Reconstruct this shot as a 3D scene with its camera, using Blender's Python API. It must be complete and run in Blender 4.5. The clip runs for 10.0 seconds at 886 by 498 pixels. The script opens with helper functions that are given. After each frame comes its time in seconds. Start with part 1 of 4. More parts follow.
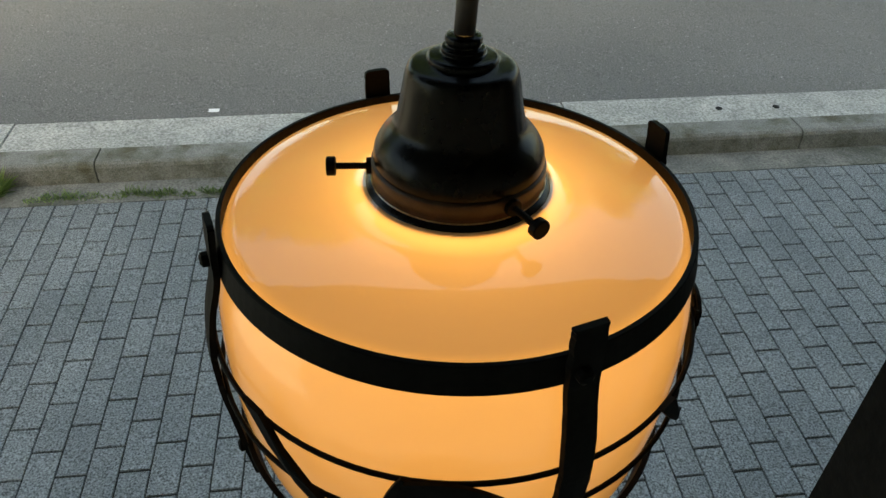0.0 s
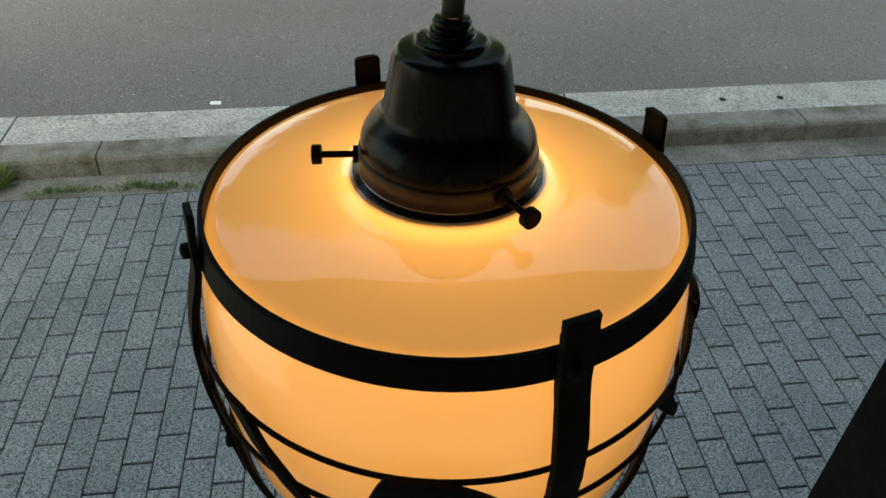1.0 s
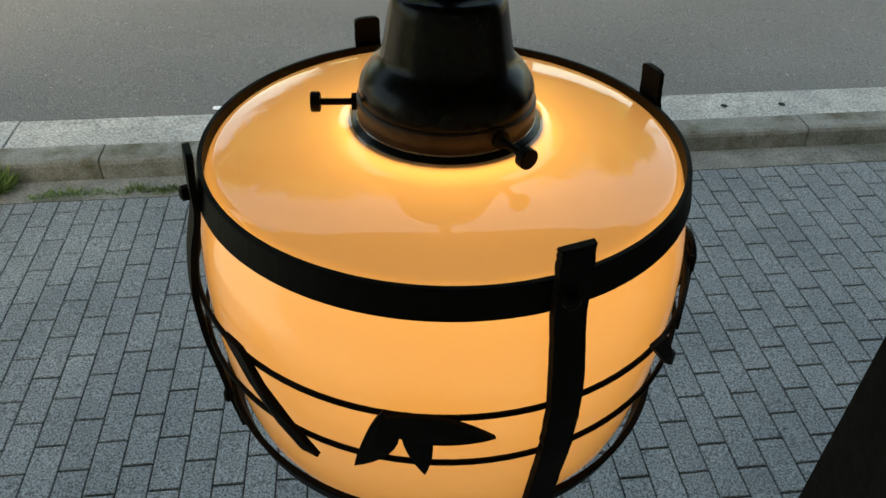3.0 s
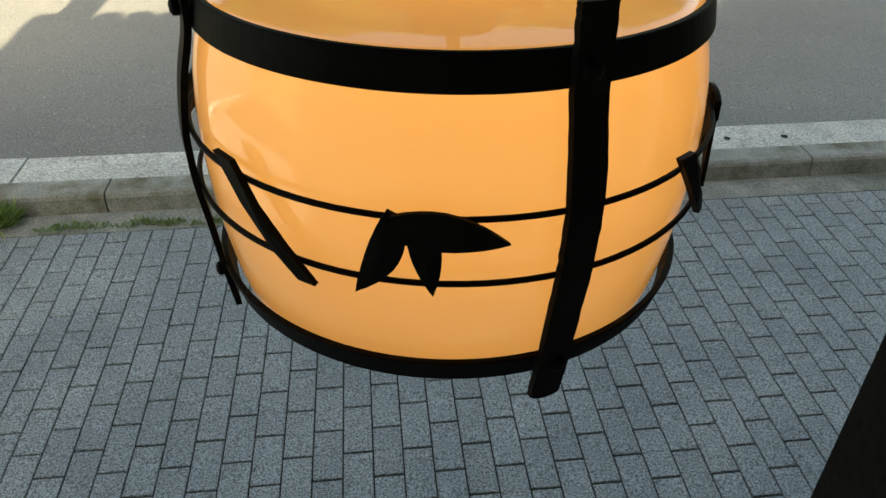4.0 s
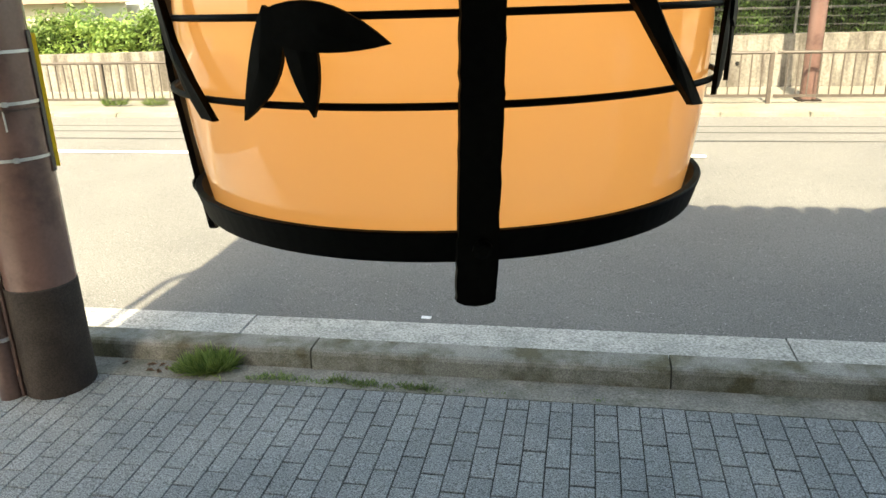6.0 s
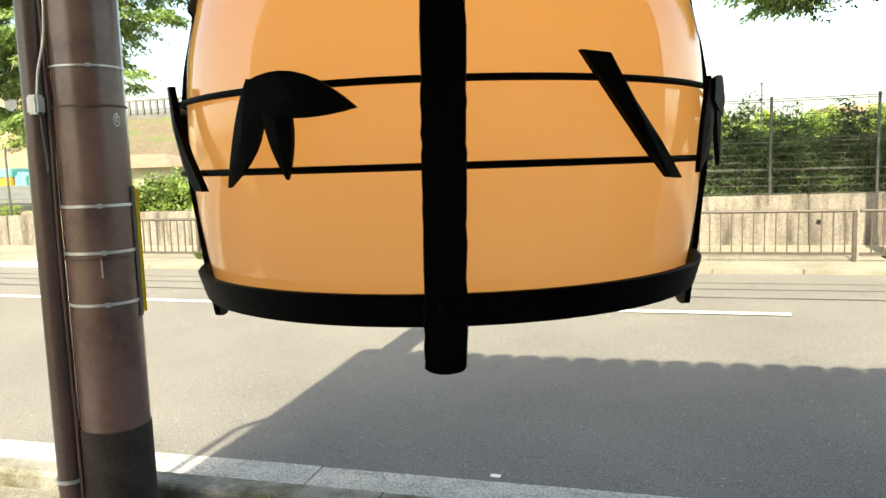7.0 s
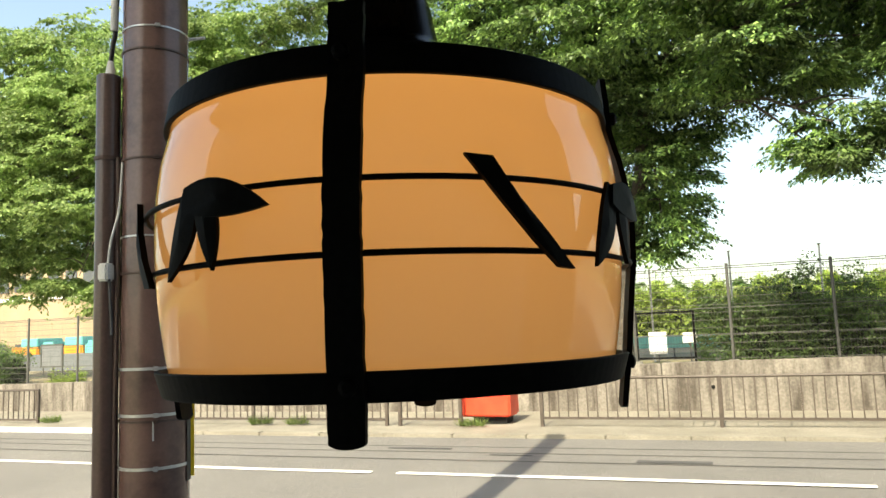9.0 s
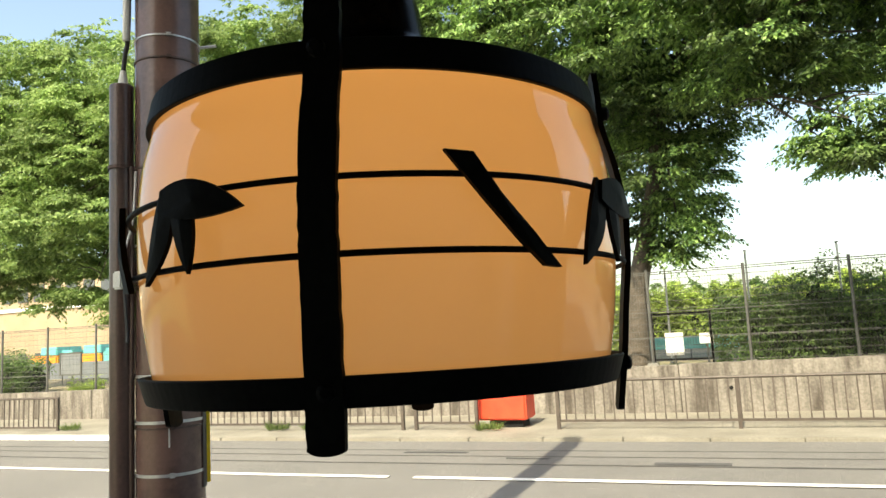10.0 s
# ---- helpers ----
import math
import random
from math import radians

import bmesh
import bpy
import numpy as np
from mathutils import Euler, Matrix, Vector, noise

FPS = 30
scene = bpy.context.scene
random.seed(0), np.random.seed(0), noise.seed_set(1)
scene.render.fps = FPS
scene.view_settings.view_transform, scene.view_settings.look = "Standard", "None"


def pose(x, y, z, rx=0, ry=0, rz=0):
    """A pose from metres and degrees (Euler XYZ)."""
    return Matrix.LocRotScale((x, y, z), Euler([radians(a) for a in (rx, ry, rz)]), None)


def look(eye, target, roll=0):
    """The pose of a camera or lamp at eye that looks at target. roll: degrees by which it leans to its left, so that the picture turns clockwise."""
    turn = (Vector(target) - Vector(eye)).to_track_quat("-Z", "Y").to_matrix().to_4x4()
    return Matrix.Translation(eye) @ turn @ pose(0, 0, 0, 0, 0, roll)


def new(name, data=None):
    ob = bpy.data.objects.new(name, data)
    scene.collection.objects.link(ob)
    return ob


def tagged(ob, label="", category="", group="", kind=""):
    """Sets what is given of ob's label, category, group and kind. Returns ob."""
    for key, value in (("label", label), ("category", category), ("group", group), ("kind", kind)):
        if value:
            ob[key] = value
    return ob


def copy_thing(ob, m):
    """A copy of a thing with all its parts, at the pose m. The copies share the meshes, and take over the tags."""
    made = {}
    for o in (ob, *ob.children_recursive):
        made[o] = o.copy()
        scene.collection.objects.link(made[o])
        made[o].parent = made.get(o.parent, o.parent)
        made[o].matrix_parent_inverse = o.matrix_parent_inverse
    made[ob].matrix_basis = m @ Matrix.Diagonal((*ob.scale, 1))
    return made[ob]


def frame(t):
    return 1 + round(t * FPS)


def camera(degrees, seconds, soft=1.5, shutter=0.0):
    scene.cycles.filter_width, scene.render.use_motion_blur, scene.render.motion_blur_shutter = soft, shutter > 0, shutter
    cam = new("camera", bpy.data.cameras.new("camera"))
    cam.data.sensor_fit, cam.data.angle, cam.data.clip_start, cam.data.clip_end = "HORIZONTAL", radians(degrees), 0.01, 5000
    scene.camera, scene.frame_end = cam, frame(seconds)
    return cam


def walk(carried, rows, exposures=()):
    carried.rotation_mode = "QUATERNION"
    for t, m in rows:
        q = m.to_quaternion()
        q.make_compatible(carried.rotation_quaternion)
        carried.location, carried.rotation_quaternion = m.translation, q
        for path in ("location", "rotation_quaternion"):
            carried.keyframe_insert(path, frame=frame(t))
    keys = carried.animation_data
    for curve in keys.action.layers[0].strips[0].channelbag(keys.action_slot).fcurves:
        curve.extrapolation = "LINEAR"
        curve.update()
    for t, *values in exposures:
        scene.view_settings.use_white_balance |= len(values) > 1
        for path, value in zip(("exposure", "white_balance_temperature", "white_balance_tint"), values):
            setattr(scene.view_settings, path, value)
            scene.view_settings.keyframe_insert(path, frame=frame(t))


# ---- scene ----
cam = camera(62.0, 10.0)
PATH = [
    (0, (0.1267, -1.9498, 2.0363), (0.3339, -0.3819, 0.8121), 1.75),
    (0.5, (0.1300, -1.9445, 2.0330), (0.3342, -0.3857, 0.7968), 1.56),
    (1, (0.1320, -1.9446, 2.0313), (0.3297, -0.3884, 0.7906), 1.46),
    (1.5, (0.1301, -1.9495, 2.0298), (0.3250, -0.3951, 0.7864), 1.26),
    (2, (0.1317, -1.9507, 2.0308), (0.3261, -0.3980, 0.7853), 1.34),
    (3.3, (0.1323, -1.9636, 1.9982), (0.3258, -0.3715, 0.8035), 1.50),
    (3.5, (0.1320, -1.9679, 1.9817), (0.3241, -0.3566, 0.8126), 1.39),
    (4, (0.1296, -1.9839, 1.9503), (0.3167, -0.3408, 0.8256), 0.83),
    (4.5, (0.1382, -1.9913, 1.9291), (0.3037, -0.3019, 0.8715), 0.79),
    (5, (0.1645, -1.9940, 1.8938), (0.1747, -0.2298, 0.9517), 0.30),
    (5.2, (0.1732, -1.9941, 1.8835), (0.1204, -0.2065, 0.9882), 0.29),
    (6.3, (0.2192, -1.9944, 1.8424), (-0.2452, -0.1209, 1.3186), -2.07),
    (6.5, (0.2233, -1.9971, 1.8369), (-0.2850, -0.1140, 1.3944), -2.10),
    (7, (0.2363, -1.9922, 1.8282), (-0.3380, -0.0900, 1.6004), -1.79),
    (7.5, (0.2528, -1.9957, 1.8225), (-0.3590, -0.0916, 1.8196), -1.31),
    (8, (0.2653, -1.9975, 1.8152), (-0.3950, -0.1146, 1.9525), -1.93),
    (8.5, (0.2755, -1.9924, 1.8115), (-0.3960, -0.1173, 1.9933), -1.75),
    (9, (0.2815, -1.9973, 1.8056), (-0.4209, -0.1379, 2.0278), -2.29),
    (9.5, (0.2913, -1.9885, 1.8019), (-0.4412, -0.1422, 2.0348), -3.06),
    (10, (0.2878, -1.9881, 1.8047), (-0.4495, -0.1437, 2.0385), -3.00),
]
walk(cam, [(t, look(eye, target, roll)) for t, eye, target, roll in PATH],
     exposures=((0, 1.92, 9000, -1), (4.5, 1.97, 9000, -1), (5.2, 2.13, 8800, 0), (6.5, 2.05, 8300, 2), (7.0, 1.79, 8200, 2), (7.5, 1.61, 8100, 3), (8.5, 1.44, 8000, 3), (10, 1.36, 7900, 3)))

# ---------------- world, sun, lamps ----------------
SUN_EL = radians(48)
world = bpy.data.worlds.new("sky_world")
scene.world = world
world.use_nodes = True
wn = world.node_tree.nodes
wl = world.node_tree.links
sky = wn.new("ShaderNodeTexSky")
sky.sky_type = "NISHITA"
sky.sun_disc = False
sky.sun_elevation = SUN_EL
sky.sun_rotation = radians(180)
sky.air_density, sky.dust_density, sky.ozone_density = 1.0, 2.6, 1.0
wn["Background"].inputs["Strength"].default_value = 0.15
wl.new(sky.outputs["Color"], wn["Background"].inputs["Color"])

sun_data = bpy.data.lights.new("sun", "SUN")
sun_data.energy, sun_data.angle, sun_data.color = 3.7, radians(0.5), (1.0, 0.94, 0.84)
sun = new("sun", sun_data)
sun.matrix_world = look((-0.3, -10.0, 11.1), (0, 0, 0))

LX, LY = 0.160, -1.732            # axis of the lantern
bulb_data = bpy.data.lights.new("lantern_bulb", "POINT")
bulb_data.energy, bulb_data.color, bulb_data.shadow_soft_size = 0.088, (1.0, 0.60, 0.27), 0.022
bulb = new("lantern_bulb", bulb_data)
bulb.location = (LX, LY, 1.867)


# ---------------- materials ----------------
def mat_base(name):
    m = bpy.data.materials.new(name)
    m.use_nodes = True
    nt = m.node_tree
    return m, nt.nodes, nt.links, nt.nodes["Principled BSDF"]


def surface(name, c1, c2, scale=6.0, rough=0.8, fine=80.0, fine_amount=0.25, bump=0.2, bump_scale=None, metal=0.0,
            c3=None, stain_scale=1.2, stain_lo=0.5, stain_hi=0.7, piece=0.0, island=0.0, coords="Object", bump_dist=0.004, spec=0.5, stretch=None):
    """Two-scale procedural surface: broad mottling, fine grain, optional stains and per-piece change."""
    m, n, l, p = mat_base(name)
    tc = n.new("ShaderNodeTexCoord") if coords != "World" else n.new("ShaderNodeNewGeometry")
    out = tc.outputs["Position"] if coords == "World" else tc.outputs[coords]
    big = n.new("ShaderNodeTexNoise"); big.inputs["Scale"].default_value = scale; big.inputs["Detail"].default_value = 6
    small = n.new("ShaderNodeTexNoise"); small.inputs["Scale"].default_value = fine; small.inputs["Detail"].default_value = 3
    l.new(out, big.inputs["Vector"]); l.new(out, small.inputs["Vector"])
    ramp = n.new("ShaderNodeValToRGB")
    ramp.color_ramp.elements[0].position, ramp.color_ramp.elements[1].position = 0.3, 0.7
    ramp.color_ramp.elements[0].color, ramp.color_ramp.elements[1].color = (*c1, 1), (*c2, 1)
    l.new(big.outputs["Fac"], ramp.inputs["Fac"])
    col = ramp.outputs["Color"]
    if c3 is not None:
        st = n.new("ShaderNodeTexNoise"); st.inputs["Scale"].default_value = stain_scale; st.inputs["Detail"].default_value = 8
        st.inputs["Roughness"].default_value = 0.65
        if stretch:
            vm = n.new("ShaderNodeVectorMath"); vm.operation = "MULTIPLY"; vm.inputs[1].default_value = stretch
            l.new(out, vm.inputs[0]); l.new(vm.outputs[0], st.inputs["Vector"])
        else:
            l.new(out, st.inputs["Vector"])
        r3 = n.new("ShaderNodeMapRange"); r3.inputs["From Min"].default_value = stain_lo; r3.inputs["From Max"].default_value = stain_hi
        l.new(st.outputs["Fac"], r3.inputs["Value"])
        mx = n.new("ShaderNodeMix"); mx.data_type = "RGBA"
        l.new(r3.outputs["Result"], mx.inputs["Factor"]); l.new(col, mx.inputs["A"]); mx.inputs["B"].default_value = (*c3, 1)
        col = mx.outputs["Result"]
    grain = n.new("ShaderNodeMapRange")
    grain.inputs["From Min"].default_value, grain.inputs["From Max"].default_value = 0.3, 0.7
    grain.inputs["To Min"].default_value, grain.inputs["To Max"].default_value = 1 - fine_amount, 1 + fine_amount
    l.new(small.outputs["Fac"], grain.inputs["Value"])
    val = grain.outputs["Result"]
    if piece or island:
        if piece:
            src = n.new("ShaderNodeObjectInfo").outputs["Random"]; amount = piece
        else:
            src = n.new("ShaderNodeNewGeometry").outputs["Random Per Island"]; amount = island
        pr = n.new("ShaderNodeMapRange"); pr.inputs["To Min"].default_value, pr.inputs["To Max"].default_value = 1 - amount, 1 + amount
        l.new(src, pr.inputs["Value"])
        mul = n.new("ShaderNodeMath"); mul.operation = "MULTIPLY"
        l.new(val, mul.inputs[0]); l.new(pr.outputs["Result"], mul.inputs[1]); val = mul.outputs[0]
    sc = n.new("ShaderNodeVectorMath"); sc.operation = "SCALE"
    l.new(col, sc.inputs[0]); l.new(val, sc.inputs["Scale"])
    l.new(sc.outputs[0], p.inputs["Base Color"])
    p.inputs["Roughness"].default_value = rough
    p.inputs["Metallic"].default_value = metal
    p.inputs["Specular IOR Level"].default_value = spec
    if bump:
        b = n.new("ShaderNodeBump"); b.inputs["Strength"].default_value = bump; b.inputs["Distance"].default_value = bump_dist
        if bump_scale:
            bt = n.new("ShaderNodeTexNoise"); bt.inputs["Scale"].default_value = bump_scale; bt.inputs["Detail"].default_value = 4
            l.new(out, bt.inputs["Vector"]); l.new(bt.outputs["Fac"], b.inputs["Height"])
        else:
            l.new(small.outputs["Fac"], b.inputs["Height"])
        l.new(b.outputs["Normal"], p.inputs["Normal"])
    return m


M_PAVER = surface("grey_paver", (0.14, 0.155, 0.16), (0.205, 0.215, 0.215), 2.2, 0.62, 150, 0.85, 0.8, piece=0.07, coords="World", bump_dist=0.002)
M_PAVER_J = surface("grey_paver_far", (0.14, 0.155, 0.16), (0.205, 0.215, 0.215), 2.2, 0.62, 150, 0.85, 0.8, island=0.07, coords="World", bump_dist=0.002)
M_JOINT = surface("joint_sand", (0.018, 0.018, 0.016), (0.034, 0.034, 0.028), 8, 0.95, 150, 0.3, 0.3)
M_STRIP = surface("mortar_strip", (0.13, 0.13, 0.115), (0.24, 0.23, 0.20), 5, 0.9, 90, 0.4, 0.5, c3=(0.07, 0.075, 0.045), stain_scale=3, coords="World")
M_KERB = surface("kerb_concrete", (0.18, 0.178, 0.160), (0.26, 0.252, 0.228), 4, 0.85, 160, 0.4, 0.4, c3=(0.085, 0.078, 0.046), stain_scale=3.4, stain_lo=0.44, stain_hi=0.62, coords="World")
M_APRON = surface("gutter_concrete", (0.30, 0.30, 0.28), (0.46, 0.45, 0.42), 5, 0.9, 70, 0.45, 0.5, c3=(0.22, 0.22, 0.20), stain_scale=10, coords="World")
M_ASPHALT = surface("asphalt", (0.122, 0.119, 0.113), (0.16, 0.155, 0.145), 0.6, 0.85, 110, 0.55, 0.6, c3=(0.42, 0.42, 0.40), stain_scale=48, stain_lo=0.635, stain_hi=0.68, coords="World")
M_PATCH = surface("asphalt_patch", (0.045, 0.045, 0.047), (0.068, 0.068, 0.068), 3, 0.85, 120, 0.4, 0.4, coords="World")
M_CABLE_SHADOW = surface("asphalt_cable_shadow", (0.085, 0.083, 0.08), (0.115, 0.112, 0.108), 3, 0.85, 120, 0.3, 0.3, coords="World")
M_WHITE = surface("road_paint", (0.62, 0.62, 0.60), (0.78, 0.78, 0.76), 12, 0.7, 60, 0.15, 0.2, c3=(0.3, 0.3, 0.29), stain_scale=14, stain_lo=0.62, stain_hi=0.72, coords="World")
M_FARPAVE = surface("far_pavement_concrete", (0.17, 0.158, 0.128), (0.25, 0.235, 0.195), 1.5, 0.9, 40, 0.2, 0.3, coords="World")
M_WALL = surface("weathered_concrete", (0.15, 0.136, 0.117), (0.25, 0.23, 0.20), 1.3, 0.92, 22, 0.22, 0.5, c3=(0.075, 0.064, 0.053), stain_scale=4.2, stain_lo=0.44, stain_hi=0.62, stretch=(1.0, 1.0, 0.13), coords="World", bump_dist=0.01)
M_SOIL = surface("dry_soil", (0.20, 0.16, 0.10), (0.32, 0.27, 0.17), 4, 0.95, 30, 0.3, 0.5, c3=(0.10, 0.13, 0.04), stain_scale=1.5, coords="World")
M_BANK = surface("tan_green_bank", (0.10, 0.077, 0.05), (0.135, 0.107, 0.075), 0.25, 0.95, 3, 0.25, 0.3, c3=(0.085, 0.11, 0.035), stain_scale=0.3, stain_lo=0.48, stain_hi=0.6, coords="World")
M_GROUND = surface("grass_earth", (0.08, 0.11, 0.035), (0.17, 0.17, 0.07), 0.3, 0.95, 5, 0.3, 0.3, coords="World")
M_IRON = surface("black_iron", (0.0025, 0.0025, 0.0024), (0.005, 0.0045, 0.004), 60, 0.6, 400, 0.3, 0.15, metal=0.0, bump_dist=0.0006, spec=0.07)
M_CAP = surface("black_enamel", (0.003, 0.003, 0.003), (0.005, 0.005, 0.0045), 40, 0.24, 300, 0.2, 0.10, bump_dist=0.0004, spec=0.13)
M_COLLAR = surface("dark_bronze", (0.026, 0.016, 0.011), (0.040, 0.025, 0.017), 60, 0.45, 300, 0.25, 0.1, metal=0.0, spec=0.2, bump_dist=0.0003)
M_CORD = surface("black_cable", (0.008, 0.008, 0.008), (0.014, 0.014, 0.013), 80, 0.55, 500, 0.2, 0.1, bump_dist=0.0005)
M_POLE = surface("brown_painted_steel", (0.125, 0.073, 0.063), (0.155, 0.09, 0.077), 3, 0.26, 60, 0.06, 0.06, c3=(0.068, 0.039, 0.034), stain_scale=2.2, coords="World", bump_dist=0.002)
M_PIPE = surface("dark_brown_conduit", (0.062, 0.038, 0.034), (0.09, 0.054, 0.047), 3, 0.3, 60, 0.15, 0.12, coords="World", bump_dist=0.002)
M_POLE_DARK = surface("dark_pole_coating", (0.024, 0.018, 0.016), (0.040, 0.031, 0.027), 8, 0.7, 110, 0.35, 0.6, spec=0.2, coords="World", bump_dist=0.004)
M_BAND = surface("galvanised_band", (0.42, 0.42, 0.43), (0.58, 0.58, 0.58), 20, 0.4, 200, 0.2, 0.1, metal=0.7)
M_RUSTBAND = surface("rusty_dark_band", (0.05, 0.03, 0.025), (0.09, 0.05, 0.04), 30, 0.6, 200, 0.3, 0.2, metal=0.3)
M_YELLOW = surface("yellow_plate", (0.86, 0.55, 0.02), (0.92, 0.62, 0.03), 10, 0.5, 100, 0.1, 0.05)
M_BLACKRUB = surface("black_rubber", (0.015, 0.015, 0.015), (0.03, 0.03, 0.03), 20, 0.6, 200, 0.2, 0.1)
M_GREYPL = surface("pale_grey_plastic", (0.55, 0.55, 0.52), (0.66, 0.66, 0.63), 10, 0.5, 100, 0.1, 0.05)
M_RAIL = surface("brown_railing_paint", (0.055, 0.044, 0.036), (0.085, 0.068, 0.056), 8, 0.55, 90, 0.2, 0.1, metal=0.0)
M_FENCE = surface("dark_grey_fence_steel", (0.075, 0.075, 0.07), (0.11, 0.11, 0.10), 8, 0.5, 90, 0.15, 0.1, metal=0.2)
M_RED = surface("red_box_paint", (0.62, 0.045, 0.02), (0.74, 0.07, 0.03), 4, 0.45, 60, 0.1, 0.1)
M_BOARD = surface("white_board", (0.78, 0.78, 0.77), (0.86, 0.86, 0.85), 5, 0.5, 60, 0.05, 0.05)
M_GREYBOARD = surface("grey_board", (0.12, 0.135, 0.15), (0.16, 0.175, 0.19), 3, 0.6, 40, 0.1, 0.1)
M_SIGNGREY = surface("grey_sign_sheet", (0.15, 0.165, 0.175), (0.19, 0.205, 0.215), 3, 0.6, 40, 0.1, 0.1)
M_BARK = surface("tree_bark", (0.055, 0.047, 0.037), (0.12, 0.10, 0.08), 5, 0.9, 40, 0.35, 0.7, coords="World", bump_dist=0.02)
M_CREAM = surface("cream_render_wall", (0.33, 0.25, 0.165), (0.39, 0.30, 0.205), 0.6, 0.85, 10, 0.1, 0.2)
M_GLASS_D = surface("dark_window_glass", (0.05, 0.06, 0.07), (0.10, 0.11, 0.12), 1, 0.15, 10, 0.1, 0.0)
M_TEAL = surface("teal_sheet", (0.10, 0.42, 0.42), (0.16, 0.50, 0.48), 2, 0.5, 20, 0.1, 0.1)
M_ORANGE = surface("orange_paint", (0.80, 0.27, 0.02), (0.88, 0.33, 0.03), 2, 0.45, 20, 0.1, 0.1)
# Base colour lowered so the sunlit viaduct reads grey, like a shaded face.
M_VIADUCT = surface("darkened_viaduct_concrete", (0.10, 0.10, 0.098), (0.14, 0.14, 0.135), 0.4, 0.85, 6, 0.1, 0.2)
M_ROOFTILE = surface("grey_roof_tile", (0.06, 0.065, 0.07), (0.10, 0.105, 0.11), 3, 0.5, 50, 0.2, 0.2)
M_BROWNROOF = surface("brown_roof", (0.22, 0.13, 0.09), (0.30, 0.18, 0.12), 2, 0.7, 30, 0.2, 0.2)
M_PLASTER = surface("house_plaster", (0.42, 0.39, 0.33), (0.52, 0.48, 0.42), 1.2, 0.9, 40, 0.1, 0.2)
M_DARKWOOD = surface("charred_dark_wood", (0.003, 0.003, 0.0028), (0.006, 0.0055, 0.005), 8, 0.85, 90, 0.3, 0.4, spec=0.1)
M_NEAR_BLACK = surface("near_black", (0.004, 0.004, 0.004), (0.006, 0.006, 0.006), 5, 0.95, 50, 0.1, 0.0)


def leaf_material(name, c1, c2, trans=0.35, dark=0.7):
    m, n, l, p = mat_base(name)
    geo = n.new("ShaderNodeNewGeometry")
    ramp = n.new("ShaderNodeValToRGB")
    ramp.color_ramp.elements[0].color, ramp.color_ramp.elements[1].color = (*c1, 1), (*c2, 1)
    l.new(geo.outputs["Random Per Island"], ramp.inputs["Fac"])
    # Broad noise paints sunlit clumps and shaded gaps into the leaf colour.
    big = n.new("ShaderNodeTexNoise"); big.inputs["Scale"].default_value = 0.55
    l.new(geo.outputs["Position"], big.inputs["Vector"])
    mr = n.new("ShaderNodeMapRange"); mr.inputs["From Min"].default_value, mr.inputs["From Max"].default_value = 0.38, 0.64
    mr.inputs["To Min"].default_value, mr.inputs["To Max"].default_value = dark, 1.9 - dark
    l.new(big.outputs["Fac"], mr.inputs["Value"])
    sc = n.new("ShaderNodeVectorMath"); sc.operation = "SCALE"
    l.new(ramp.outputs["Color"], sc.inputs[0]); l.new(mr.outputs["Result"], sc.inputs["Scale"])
    l.new(sc.outputs[0], p.inputs["Base Color"])
    p.inputs["Roughness"].default_value = 0.5
    tr = n.new("ShaderNodeBsdfTranslucent")
    l.new(sc.outputs[0], tr.inputs["Color"])
    mix = n.new("ShaderNodeMixShader"); mix.inputs["Fac"].default_value = trans
    l.new(p.outputs[0], mix.inputs[1]); l.new(tr.outputs[0], mix.inputs[2])
    l.new(mix.outputs[0], n["Material Output"].inputs["Surface"])
    return m


M_LEAF = leaf_material("zelkova_leaf", (0.11, 0.20, 0.055), (0.33, 0.45, 0.15), 0.45)
M_HEDGE = leaf_material("hedge_leaf", (0.05, 0.11, 0.03), (0.19, 0.31, 0.08), 0.35)
# Darker copy of zelkova_leaf; the crown's inner shade is put into its colour.
M_LEAF_SHADED = leaf_material("shaded_zelkova_leaf", (0.035, 0.085, 0.028), (0.27, 0.42, 0.12), 0.3, 0.4)
M_LIGHTLEAF = leaf_material("young_green_leaf", (0.20, 0.31, 0.06), (0.40, 0.50, 0.12), 0.45)
M_BANKLEAF = leaf_material("mid_green_leaf", (0.09, 0.17, 0.04), (0.25, 0.34, 0.09), 0.35)
M_DRYLEAF = surface("dry_leaf_brown", (0.10, 0.055, 0.03), (0.17, 0.10, 0.055), 40, 0.8, 200, 0.3, 0.3)
M_GRASS = leaf_material("weed_blade", (0.075, 0.145, 0.035), (0.25, 0.33, 0.10), 0.35)

# opal glass of the lantern: lets the bulb's light through, glossy outside
M_OPAL, on, ol, op = mat_base("opal_glass")
op.inputs["Base Color"].default_value = (0.80, 0.66, 0.50, 1)
op.inputs["Roughness"].default_value = 0.09
op.inputs["IOR"].default_value = 1.5
otr = on.new("ShaderNodeBsdfTranslucent")
onoise = on.new("ShaderNodeTexNoise"); onoise.inputs["Scale"].default_value = 14
oramp = on.new("ShaderNodeValToRGB")
oramp.color_ramp.elements[0].color, oramp.color_ramp.elements[1].color = (0.93, 0.66, 0.37, 1), (0.97, 0.71, 0.42, 1)
otc = on.new("ShaderNodeTexCoord")
ol.new(otc.outputs["Object"], onoise.inputs["Vector"])
ol.new(onoise.outputs["Fac"], oramp.inputs["Fac"]); ol.new(oramp.outputs["Color"], otr.inputs["Color"])
